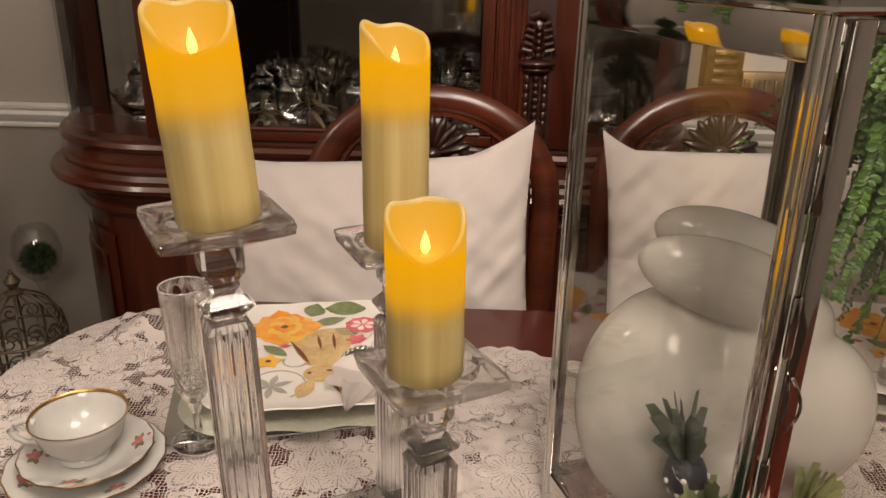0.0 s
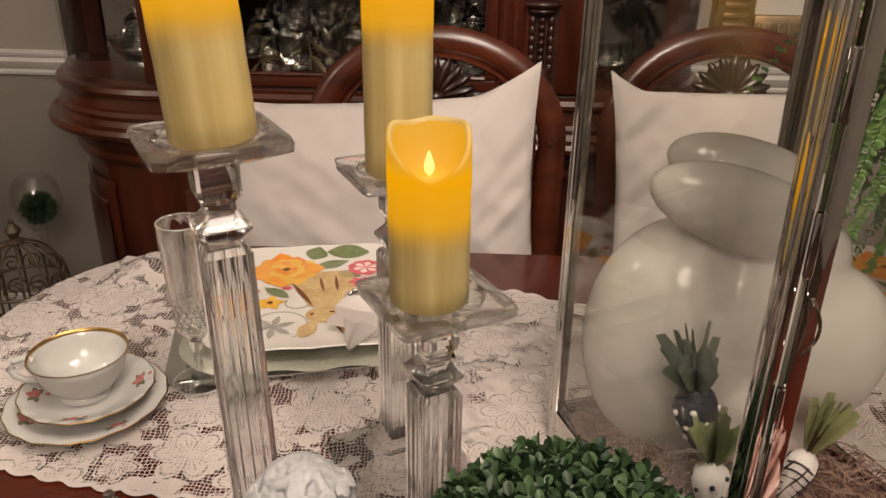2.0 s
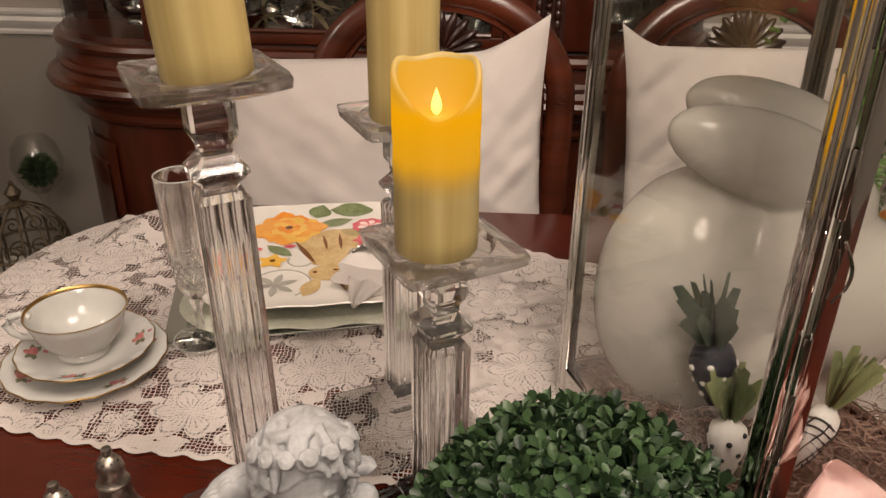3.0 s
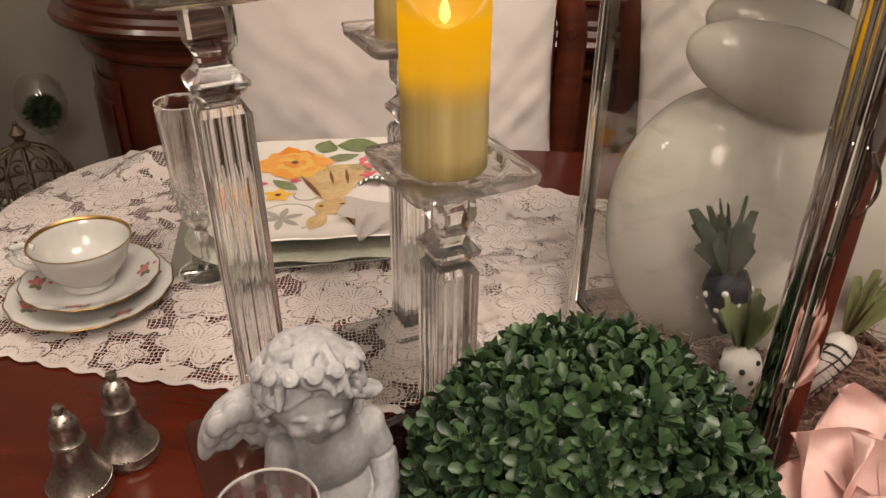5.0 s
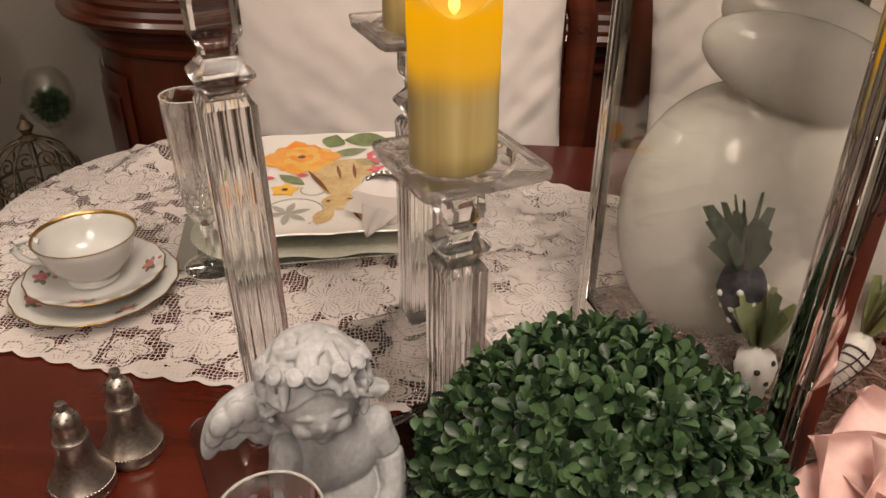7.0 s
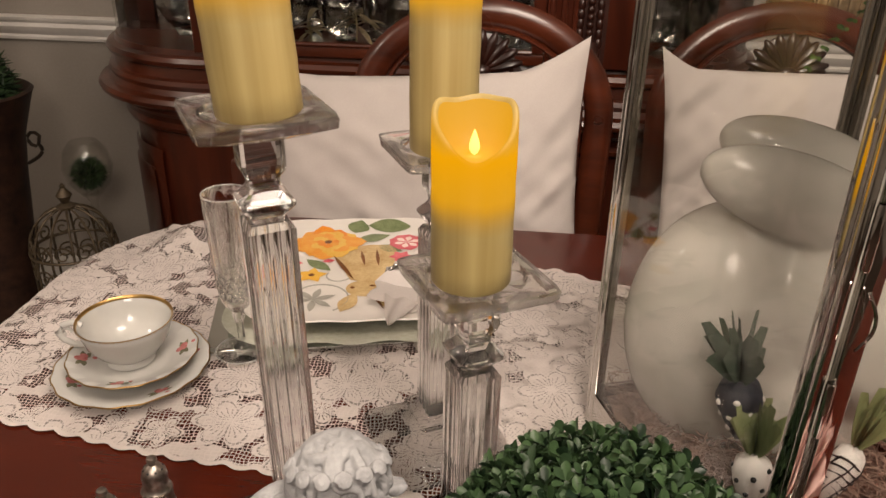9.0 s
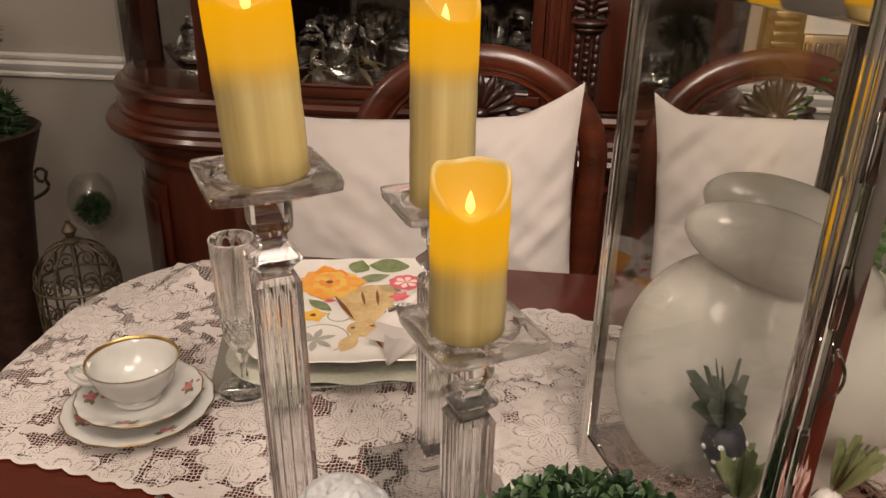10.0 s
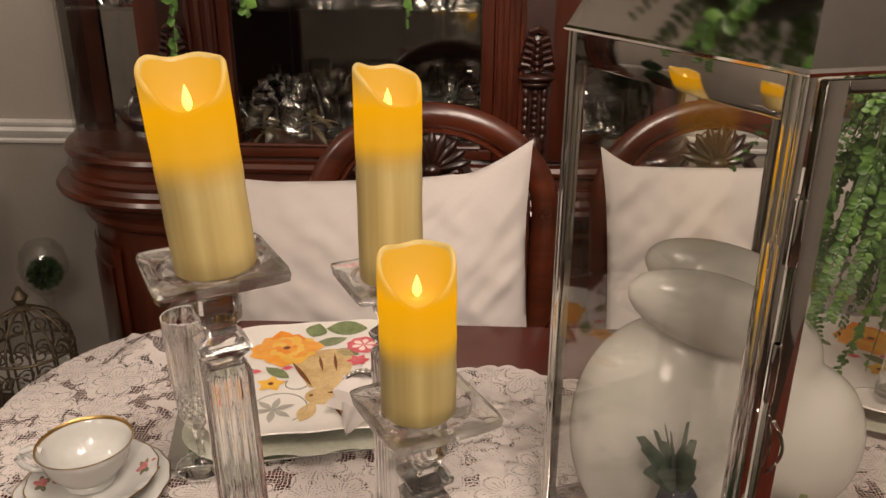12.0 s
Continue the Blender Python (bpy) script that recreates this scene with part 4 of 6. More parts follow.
plate.matrix_world = SET @ pose(0.0, 0.006, 0.021)
tagged(plate, "cream square plate printed with flowers and a brown figure", "plate")


def over(x, y):
    """Height of the plate's face over its foot."""
    r = max(abs(x) / 0.139, abs(y) / 0.151)
    return 0.0102 + max(0, r - 0.80) / 0.15 * 0.0060 if r < 0.95 else 0.0168


def print_on(name, shapes, material, lift, parent, height=None):
    """Painted shapes: thin sheets laid on the glaze."""
    height = height or over
    bm = bmesh.new()
    for k, (kind, *a) in enumerate(shapes):
        one = bmesh.new()
        if kind == "petal":
            petal(one, a[0], radians(a[1]), a[2], a[3], 0, 7, 0, a[4] if len(a) > 4 else 1.0)
        elif kind == "outline":
            one.faces.new([one.verts.new((x, y, 0)) for x, y in a[0]])
        else:
            disc(one, a[0], a[1], 0, *(a[2:]))
        bmesh.ops.triangulate(one, faces=one.faces)
        bmesh.ops.subdivide_edges(one, edges=[e for e in one.edges if e.calc_length() > 0.02], cuts=2, use_grid_fill=True)
        spots = {v: bm.verts.new((v.co.x, v.co.y, height(v.co.x, v.co.y) + lift + 0.00002 * k)) for v in one.verts}
        for f in one.faces:
            bm.faces.new([spots[v] for v in f.verts])
        one.free()
    return part(name, bm, material, parent)


bigf = (-0.038, 0.079)
tones = random.Random(4)
for ring_of, length, width, tone, lift in ((11, 0.054, 0.034, M_ORANGE, 0.0004), (10, 0.043, 0.027, M_AMBER, 0.0008), (9, 0.031, 0.020, M_YELLOW, 0.0012), (7, 0.019, 0.013, M_ORANGE, 0.0016)):
    for k in range(ring_of):
        print_on("petal_print", [("petal", bigf, 360 / ring_of * k + length * 700 + tones.uniform(-7, 7), length * tones.uniform(0.86, 1.04), width, 1.9)], tones.choice((tone, tone, M_AMBER, M_YELLOW)), lift + 0.00003 * k, plate)
print_on("flower_centre", [("disc", bigf, 0.0055)], M_BROWN, 0.0021, plate)
smallf = (-0.056, -0.020)
print_on("flower_print", [("petal", smallf, 72 * k + 10, 0.021, 0.015, 0.7) for k in range(5)], M_YELLOW, 0.0005, plate)
print_on("flower_print", [("disc", smallf, 0.004)], M_BROWN, 0.0009, plate)
rose = (0.076, 0.076)
for k in range(9):
    print_on("rose_print", [("petal", (rose[0] - 0.004 * math.cos(radians(40 * k)), rose[1] - 0.004 * math.sin(radians(40 * k))), 40 * k, 0.031, 0.028, 1.7)], M_ROSE, 0.0005 + 0.00003 * k, plate)
for k in range(6):
    print_on("rose_print", [("petal", rose, 60 * k + 15, 0.019, 0.010, 1.8)], M_PINK, 0.0009, plate)
print_on("rose_print", [("petal", (0.066, 0.030), 60 * k, 0.018, 0.012, 0.7) for k in range(6)], M_ROSE, 0.0005, plate)
for leaf_shape in ([("petal", (0.000, 0.112), 72, 0.034, 0.034), ("petal", (0.020, 0.132), -4, 0.066, 0.036), ("petal", (0.000, 0.084), 20, 0.056, 0.026), ("petal", (0.034, 0.068), -32, 0.040, 0.024), ("petal", (-0.066, 0.028), -46, 0.050, 0.020), ("petal", (-0.104, 0.045), 130, 0.026, 0.016), ("petal", (0.105, 0.045), -60, 0.04, 0.022)]):
    print_on("leaf_print", [leaf_shape], M_GLEAF, 0.0003, plate)
for bud_shape in (("petal", (-0.070, 0.016), 175, 0.020, 0.012), ("petal", (-0.044, 0.020), 8, 0.018, 0.010)):
    print_on("bud_print", [bud_shape], M_ROSE, 0.0006, plate)
# a tan rabbit, head towards the near rim
print_on("figure_print", [("outline", [(-0.029, 0.036), (-0.018, 0.056), (-0.005, 0.064), (0.024, 0.070), (0.051, 0.069), (0.060, 0.050), (0.059, 0.029), (0.054, 0.004), (0.044, -0.036), (0.020, -0.044), (-0.004, -0.036), (-0.018, 0.004)])], M_TAN, 0.0003, plate)
print_on("figure_print", [("disc", (0.015, -0.060), 0.0235, 1.05, 0.92), ("petal", (0.006, -0.066), -112, 0.056, 0.024, 1.4), ("petal", (0.026, -0.066), -62, 0.056, 0.022, 1.4)], M_TAN, 0.0005, plate)
print_on("figure_shading", [("petal", (-0.029, 0.037), -68, 0.078, 0.007), ("petal", (0.010, 0.050), -84, 0.046, 0.005), ("petal", (0.032, 0.054), -88, 0.052, 0.005), ("petal", (0.024, -0.074), -70, 0.044, 0.004), ("disc", (-0.001, -0.058), 0.0030), ("disc", (0.025, -0.054), 0.0030, 1.3, 0.8)], M_BROWN, 0.0008, plate)
bm = bmesh.new()
for c, r, a0, a1 in (((-0.042, -0.082), 0.036, -60, 190), ((-0.020, -0.022), 0.016, 150, 330), ((-0.090, -0.10), 0.024, 20, 200)):
    tube(bm, [(c[0] + r * math.cos(radians(a0 + (a1 - a0) * i / 24)), c[1] + r * math.sin(radians(a0 + (a1 - a0) * i / 24)), over(c[0] + r * math.cos(radians(a0 + (a1 - a0) * i / 24)), c[1] + r * math.sin(radians(a0 + (a1 - a0) * i / 24))) - 0.0004) for i in range(25)], 0.0011, 5)
part("scroll_print", bm, M_SCROLL, plate)
print_on("scroll_print", [("petal", (-0.050, -0.086), a, 0.030, 0.010) for a in (20, 75, 130, 185, 320, 265)], M_SCROLL, 0.0003, plate)


# napkin drawn through a jewelled ring
def napkin_mesh():
    bm = bmesh.new()
    rings = []
    n = 40
    for i in range(15):
        t = i / 14
        w = 0.0195 + 0.034 * max(0.0, t - 0.30) ** 0.9
        hgt = 0.018 + 0.010 * (1 - t)
        ring = []
        for k in range(n):
            a = 2 * math.pi * k / n
            fold = 1 + 0.16 * math.sin(5 * a + 3 * t) + 0.06 * math.sin(9 * a)
            ring.append((w * math.cos(a) * fold, 0.024 - 0.099 * t, hgt * (1.05 + math.sin(a) * fold)))
        rings.append(ring)
    loft(bm, rings)
    return bm


def napkin_tip():
    bm = bmesh.new()
    rows = []
    for i in range(17):
        t = i / 16
        w = 0.034 * (1 - t) ** 0.75 + 0.001
        rows.append([((k / 10 - 0.5) * 2 * w, -0.045 - 0.070 * t, 0.036 * (1 - t) ** 1.6 + 0.004 + 0.0025 * math.sin(k * 1.1 + 4 * t)) for k in range(11)])
    loft(bm, rows, False, False)
    r = bmesh.ops.solidify(bm, geom=bm.faces, thickness=0.0015)
    return bm


napkin = thing("napkin", SET @ pose(0.094, -0.052, 0.034, 0, 0, -26), "rolled white linen napkin in a jewelled ring on the plate", "napkin")
part("roll", napkin_mesh(), M_NAPKIN, napkin, "", 60)
part("tip", napkin_tip(), M_NAPKIN, napkin, "", 60)
ring = thing("napkin_ring", SET @ pose(0.068, -0.094, 0.054, 66, 0, -26) @ Matrix.Scale(1.12, 4), "silver napkin ring set with small stones", "napkin ring")
bm = lathe([(0.0235, -0.010), (0.0255, -0.010), (0.0255, 0.010), (0.0235, 0.010), (0.0235, -0.010)], 40)
part("band", bm, M_BRIGHT, ring)
bm = bmesh.new()
for k in range(26):
    for row in range(3):
        a = 2 * math.pi * (k + 0.5 * (row % 2)) / 26
        g = bmesh.ops.create_icosphere(bm, subdivisions=1, radius=0.0034)
        for v in g["verts"]:
            v.co += Vector((0.0262 * math.cos(a), 0.0262 * math.sin(a), -0.0062 + 0.0062 * row))
stones = part("stones", bm, M_BRIGHT, ring, "many small glittering stones", 10)
stones["kind"] = "stuff"


# ---- cup and saucers ----
def saucer(m, r, label):
    t = thing("saucer", m, label, "saucer", "rose-printed tea set")
    seg = 96
    prof = [(0, 0), (r * 0.52, 0), (r * 0.56, 0.002), (r * 0.80, 0.009), (r * 0.985, 0.0150), (r, 0.0162), (r * 0.985, 0.0170), (r * 0.80, 0.0115), (r * 0.58, 0.0050), (r * 0.50, 0.0040), (0, 0.0040)]
    bm = lathe([(a, z, 0.010 if a > r * 0.9 else 0.0) for a, z in prof], seg, 16)
    part("dish", bm, M_CHINA, t, "", 60)
    part("gilt_edge", tube(bmesh.new(), [(p[0], p[1], 0.0163) for p in ring_curve(r * 0.998, 0, r * 0.010, 16, 96)], 0.0009, 6, True), M_GOLD, t, "thin worn gilt edge")
    h = lambda x, y: 0.0052 + max(0, math.hypot(x, y) - r * 0.58) / (r * 0.42) * 0.0118
    for k, a in enumerate((-50, 30, 120, 205)):
        c = (r * 0.77 * math.cos(radians(a)), r * 0.77 * math.sin(radians(a)))
        print_on("leaf_print", [("petal", c, a + d, 0.014, 0.006) for d in (70, 105, 250, 285)], M_CHINALEAF, 0.0004, t, h)
        print_on("rose_print", [("disc", (c[0] + dx, c[1] + dy), 0.0042) for dx, dy in ((0, 0), (0.004, 0.003), (-0.003, 0.004))] + [("disc", (c[0] + 0.010, c[1] - 0.006), 0.0025)], M_CHINAROSE, 0.0007, t, h)
    return t


CUP = (-0.374, 0.668)
saucer(pose(CUP[0], CUP[1], TABLE + 0.004, 0, 0, 10), 0.084, "white porcelain saucer with roses and a gilt edge")
saucer(pose(CUP[0] + 0.001, CUP[1] + 0.003, TABLE + 0.0165, 0, 0, 75), 0.070, "smaller white porcelain saucer with roses and gilt edge")
cup = thing("teacup", pose(CUP[0] - 0.004, CUP[1] + 0.006, TABLE + 0.0215) @ Matrix.Scale(1.04, 4), "empty white porcelain teacup with a gilt rim", "cup")
part("bowl", lathe([(0, 0.004), (0.022, 0.004), (0.0235, 0), (0.0255, 0.0005), (0.0255, 0.004), (0.0235, 0.0065), (0.033, 0.014), (0.0425, 0.028), (0.0465, 0.042), (0.0500, 0.0500), (0.0495, 0.0512), (0.0482, 0.0500), (0.0445, 0.040), (0.0395, 0.027), (0.030, 0.0155), (0.018, 0.010), (0, 0.009)], 64), M_CHINA, cup, "", 50)
part("gilt_rim", lathe([(0.0500, 0.0498), (0.0494, 0.0518), (0.0479, 0.0504), (0.0474, 0.0490), (0.0472, 0.0482), (0.0478, 0.0480)], 64), M_GOLD, cup, "gilt band inside the rim")
hp = [(-0.043, -0.010, 0.044), (-0.052, -0.012, 0.048), (-0.062, -0.014, 0.045), (-0.067, -0.016, 0.037), (-0.063, -0.015, 0.028), (-0.054, -0.013, 0.022), (-0.040, -0.010, 0.021)]
part("handle", tube(bmesh.new(), hp, [0.004, 0.0036, 0.0038, 0.004, 0.0036, 0.0034, 0.004], 10), M_CHINA, cup, "", 60)
part("handle_curl", tube(bmesh.new(), [(-0.058 + 0.005 * math.cos(a), -0.014, 0.037 + 0.005 * math.sin(a)) for a in (0, 0.8, 1.6, 2.4, 3.2, 4.0)], 0.002, 8), M_CHINA, cup)


# ---- champagne flutes ----
def flute_glass(m, label, bowl_glass):
    f = thing("champagne_flute", m, label, "glass", "champagne flutes")
    part("foot", lathe([(0, 0), (0.0305, 0), (0.031, 0.0015), (0.026, 0.0035), (0.010, 0.0075), (0.0065, 0.013), (0, 0.013)], 40), M_CRYSTAL, f)
    part("stem", lathe([(0, 0.0128), (0.0062, 0.0128), (0.0048, 0.022), (0.0044, 0.040), (0.0066, 0.048), (0.0078, 0.053), (0.0062, 0.058), (0, 0.058)], 16, 6, 0.06), M_CRYSTAL, f)
    bm = lathe([(0, 0.058), (0.007, 0.058), (0.0125, 0.064, 0.03), (0.0178, 0.076, 0.035), (0.0200, 0.094, 0.040), (0.0212, 0.112, 0.040), (0.0232, 0.150, 0.035), (0.0250, 0.190, 0.020), (0.0258, 0.208, 0.0), (0.0250, 0.2088, 0.0), (0.0244, 0.208, 0.0), (0.0216, 0.150, 0.0), (0.0194, 0.110, 0.0), (0.0180, 0.092, 0.0), (0.011, 0.073, 0.0), (0, 0.068)], 72, 12)
    part("bowl", bm, bowl_glass, f, "fluted glass bowl with cut diamonds near the stem", 50)
    # pale rings carry the white edge highlights of rim and foot in their colour
    part("rim", tube(bmesh.new(), ring_curve(0.0252, 0.2085, seg=48), 0.0008, 6, True), M_EDGEGLINT, f)
    part("foot_glint", tube(bmesh.new(), ring_curve(0.0306, 0.0018, seg=40), 0.0009, 6, True), M_EDGEGLINT, f)
    bm = bmesh.new()
    for row in range(5):
        for k in range(14):
            a = 2 * math.pi * (k + 0.5 * (row % 2)) / 14
            z = 0.080 + 0.007 * row
            r = (0.0150, 0.0178, 0.0190, 0.0199, 0.0204)[row]
            g = bmesh.ops.create_icosphere(bm, subdivisions=1, radius=1)
            for v in g["verts"]:
                v.co = Matrix.Rotation(a, 3, "Z") @ Vector((r + v.co.x * 0.0014, v.co.y * 0.0040, v.co.z * 0.0040)) + Vector((0, 0, z))
    cuts = part("cut_pattern", bm, M_CUT, f, "", 5)
    cuts["kind"] = "stuff"
    return f


flute_glass(pose(-0.267, 0.724, TABLE + 0.0086) @ Matrix.Diagonal((1, 1, 0.965, 1)), "clear cut-glass champagne flute standing on the mirror tile", M_BLOWN)
flute_glass(pose(-0.048, 0.228, TABLE) @ Matrix.Diagonal((0.915, 0.915, 0.967, 1)), "clear cut-glass champagne flute standing on the bare table", M_FLUTE)


# ---- salt and pepper ----
def shaker(m, label):
    s = thing("shaker", m, label, "shaker", "silver salt and pepper shakers")
    part("body", lathe([(0, 0), (0.0205, 0), (0.0220, 0.002), (0.0225, 0.008), (0.0212, 0.012), (0.0222, 0.015), (0.0205, 0.018), (0.0150, 0.030), (0.0122, 0.044), (0.0112, 0.056), (0.0122, 0.0585), (0, 0.0585)], 40), M_SILVER, s)
    bead = bmesh.new()
    for k in range(52):
        a = 2 * math.pi * k / 52
        g = bmesh.ops.create_icosphere(bead, subdivisions=1, radius=0.0012)
        for v in g["verts"]:
            v.co += Vector((0.0218 * math.cos(a), 0.0218 * math.sin(a), 0.0135))
    part("beading", bead, M_SILVER, s)["kind"] = "stuff"
    cap = part("cap", lathe([(0, 0.0586), (0.0110, 0.0586), (0.0114, 0.0605), (0.0098, 0.063), (0.0094, 0.073), (0.0100, 0.0745), (0.0088, 0.081), (0.0058, 0.0865), (0.0030, 0.0885), (0.0026, 0.0905), (0.0042, 0.0930), (0.0036, 0.0960), (0, 0.0975)], 32), M_SILVER, s, "pierced silver cap with a knob")
    for k in range(8):
        a = 2 * math.pi * k / 8
        part("hole", lathe([(0, 0.0006), (0.0009, 0.0005), (0.0009, -0.001), (0, -0.001)], 8), M_BLACK, cap, "", 40, Matrix.Translation((0.0074 * math.cos(a), 0.0074 * math.sin(a), 0.0838)) @ Matrix.Rotation(a, 4, "Z") @ Matrix.Rotation(radians(52), 4, "Y"))
    return s


salt = shaker(pose(-0.264, 0.410, TABLE) @ Matrix.Diagonal((1.08, 1.08, 0.89, 1)), "tarnished silver pepper shaker on the bare table")
tagged(copy_thing(salt, pose(-0.242, 0.450, TABLE, 0, 0, 40)), "tarnished silver salt shaker on the bare table")


# ---- plaster cherub ----
def cherub():
    """One plain mesh: bust with curls, rose wreath, folded arms and wings."""
    bm = bmesh.new()
    r = random.Random(3)
    hc = Vector((-0.006, -0.004, 0.157))
    face = Vector((-0.15, -0.98, 0.04)).normalized()
    fx = Vector((0, 0, 1)).cross(face).normalized()
    fz = face.cross(fx)
    blob(bm, hc, (0.0284, 0.0290, 0.0312), None, 28, 20)
    at = lambda f, u, w: hc + face * f + fx * u + fz * w
    blob(bm, at(0.0095, 0, -0.007), (0.0208, 0.0208, 0.0220), None, 24, 16)
    blob(bm, hc - face * 0.0040 + fz * 0.0034, (0.0312, 0.0314, 0.0326), None, 28, 20)
    # locks of hair lie over the skull in waves, longer at the back
    for k in range(78):
        z = 1 - 1.50 * (k + 0.5) / 78
        a = k * 2.399963
        d = Vector((math.sqrt(1 - z * z) * math.cos(a), math.sqrt(1 - z * z) * math.sin(a), z))
        if d.dot(face) > 0.34 and d.dot(fz) < 0.46:
            continue
        p = hc + Vector((d.x * 0.0262, d.y * 0.0268, d.z * 0.0292))
        flow = (fz.cross(d) * (0.9 if k % 2 else -0.9) + Vector((0, 0, -0.8)) + Vector((r.gauss(0, 0.4), r.gauss(0, 0.4), 0)))
        flow = (flow - d * flow.dot(d)).normalized()
        sid = d.cross(flow)
        tube(bm, [p + d * (0.0034 + 0.0024 * math.sin(math.pi * i / 7)) + flow * (0.0046 * (i - 3.5)) + sid * (0.0050 * math.sin(i * 0.9 + k)) for i in range(8)], [0.0010 + 0.0034 * math.sin(math.pi * (i + 0.5) / 8) for i in range(8)], 6)
    # wreath of small roses round the brow
    for k in range(9):
        a = radians(-100 + 200 * k / 8)
        c = hc + face * (0.0262 * math.cos(a)) + fx * (0.0272 * math.sin(a)) + fz * (0.0165 + 0.0085 * math.cos(a))
        out = (c - hc).normalized()
        side = out.cross(fz).normalized()
        up = side.cross(out)
        blob(bm, c + out * 0.0022, (0.0052, 0.0052, 0.0052), None, 12, 8)
        tube(bm, [c + out * (0.0058 + 0.0001 * i) + side * (0.0060 * (1 - i / 22) * math.cos(i * 0.7)) + up * (0.0060 * (1 - i / 22) * math.sin(i * 0.7)) for i in range(20)], 0.0013, 5)
    # fringe swept to both sides under the wreath
    for q in (-1, 1):
        for k in range(5):
            tube(bm, [at(0.0262 - 0.0012 * i - 0.0010 * k, q * (0.0015 + 0.0040 * i + 0.0026 * k), 0.0140 - 0.0024 * i - 0.0012 * k + 0.0010 * math.sin(i * 1.4 + k)) for i in range(6)], [0.0016, 0.0028, 0.0032, 0.0030, 0.0024, 0.0012], 6)
    # soft brow, nose, cheeks, lips and chin
    blob(bm, at(0.0290, 0, -0.0098), (0.0026, 0.0032, 0.0040), None, 10, 8)
    for q in (-1, 1):
        blob(bm, at(0.0205, q * 0.0100, -0.0130), (0.0080, 0.0080, 0.0080), None, 14, 10)
        tube(bm, [at(0.0270, q * 0.0035, -0.0030), at(0.0278, q * 0.0085, -0.0018), at(0.0244, q * 0.0145, -0.0040)], [0.0016, 0.0024, 0.0012], 8)
        tube(bm, [at(0.0268, q * 0.0045, -0.0070), at(0.0267, q * 0.0085, -0.0082), at(0.0244, q * 0.0125, -0.0075)], [0.0008, 0.0013, 0.0008], 6)
    tube(bm, [at(0.0258, -0.0055, -0.0180), at(0.0274, 0, -0.0172), at(0.0258, 0.0055, -0.0180)], [0.0007, 0.0013, 0.0007], 8)
    blob(bm, at(0.0205, 0, -0.0228), (0.0062, 0.0052, 0.0048), None, 12, 8)
    # neck, chest, belly
    blob(bm, (0.000, 0.002, 0.122), (0.0165, 0.0160, 0.0180), None, 16, 12)
    blob(bm, (0.004, 0.003, 0.094), (0.0355, 0.0260, 0.0320), None, 26, 18)
    blob(bm, (0.007, -0.002, 0.056), (0.0320, 0.0280, 0.0360), None, 24, 16)
    for pts in ([(-0.030, 0.0, 0.106), (-0.038, -0.006, 0.084), (-0.034, -0.020, 0.064), (-0.016, -0.033, 0.058), (0.004, -0.038, 0.060)], [(0.037, 0.0, 0.106), (0.046, -0.005, 0.084), (0.043, -0.020, 0.064), (0.028, -0.034, 0.058), (0.013, -0.039, 0.062)]):
        smooth = []
        for i in range(len(pts) - 1):
            for q in range(5):
                smooth.append(Vector(pts[i]).lerp(Vector(pts[i + 1]), q / 5))
        for _ in range(3):
            smooth = [smooth[0]] + [(smooth[i - 1] + smooth[i] * 2 + smooth[i + 1]) / 4 for i in range(1, len(smooth) - 1)] + [smooth[-1]]
        n = len(smooth)
        tube(bm, smooth, [0.0135 - 0.0055 * i / n for i in range(n)], 12)
        blob(bm, smooth[0], (0.0136, 0.0136, 0.0136), None, 14, 10)
    for k in range(4):
        tube(bm, [(-0.004 + 0.005 * k, -0.040, 0.066), (0.000 + 0.005 * k, -0.047, 0.062), (0.004 + 0.004 * k, -0.044, 0.054)], 0.0030, 7)
    # posy held before the belly
    for k in range(9):
        c = Vector((0.010 + 0.013 * math.cos(k * 0.7), -0.045 + 0.003 * math.sin(k * 2.0), 0.050 + 0.011 * math.sin(k * 0.7)))
        blob(bm, c, (0.0066, 0.0060, 0.0066), None, 12, 8)
        tube(bm, [c + Vector((0.0058 * (1 - i / 18) * math.cos(i * 0.75), -0.0050, 0.0058 * (1 - i / 18) * math.sin(i * 0.75))) for i in range(16)], 0.0013, 5)
    # drapery and seat
    for k in range(11):
        a = -1.3 + 0.28 * k
        tube(bm, [(0.008 + 0.030 * math.sin(a), -0.022 * math.cos(a), 0.046), (0.010 + 0.044 * math.sin(a), -0.038 * math.cos(a), 0.026), (0.014 + 0.054 * math.sin(a), -0.046 * math.cos(a), 0.002)], [0.006, 0.0095, 0.011], 8)
    blob(bm, (0.008, 0.004, 0.018), (0.050, 0.042, 0.018), None, 24, 14)
    # wings folded up behind the shoulders: rows of long feathers hanging down
    for q in (-1, 1):
        big = 0.66 if q < 0 else 0.24
        root = Vector((q * 0.022 + 0.003, 0.020, 0.108))
        arc = [root + Vector((q * 0.062 * big * (1 - math.cos(t * 1.75)) / 1.18, -0.003 * t, 0.050 * big * math.sin(t * 2.2) + 0.006)) for t in np.linspace(0, 1, 14)]
        tube(bm, arc, [0.0100 - 0.0045 * i / 13 for i in range(14)], 12)
        blob(bm, root, (0.011, 0.011, 0.012), None, 12, 8)
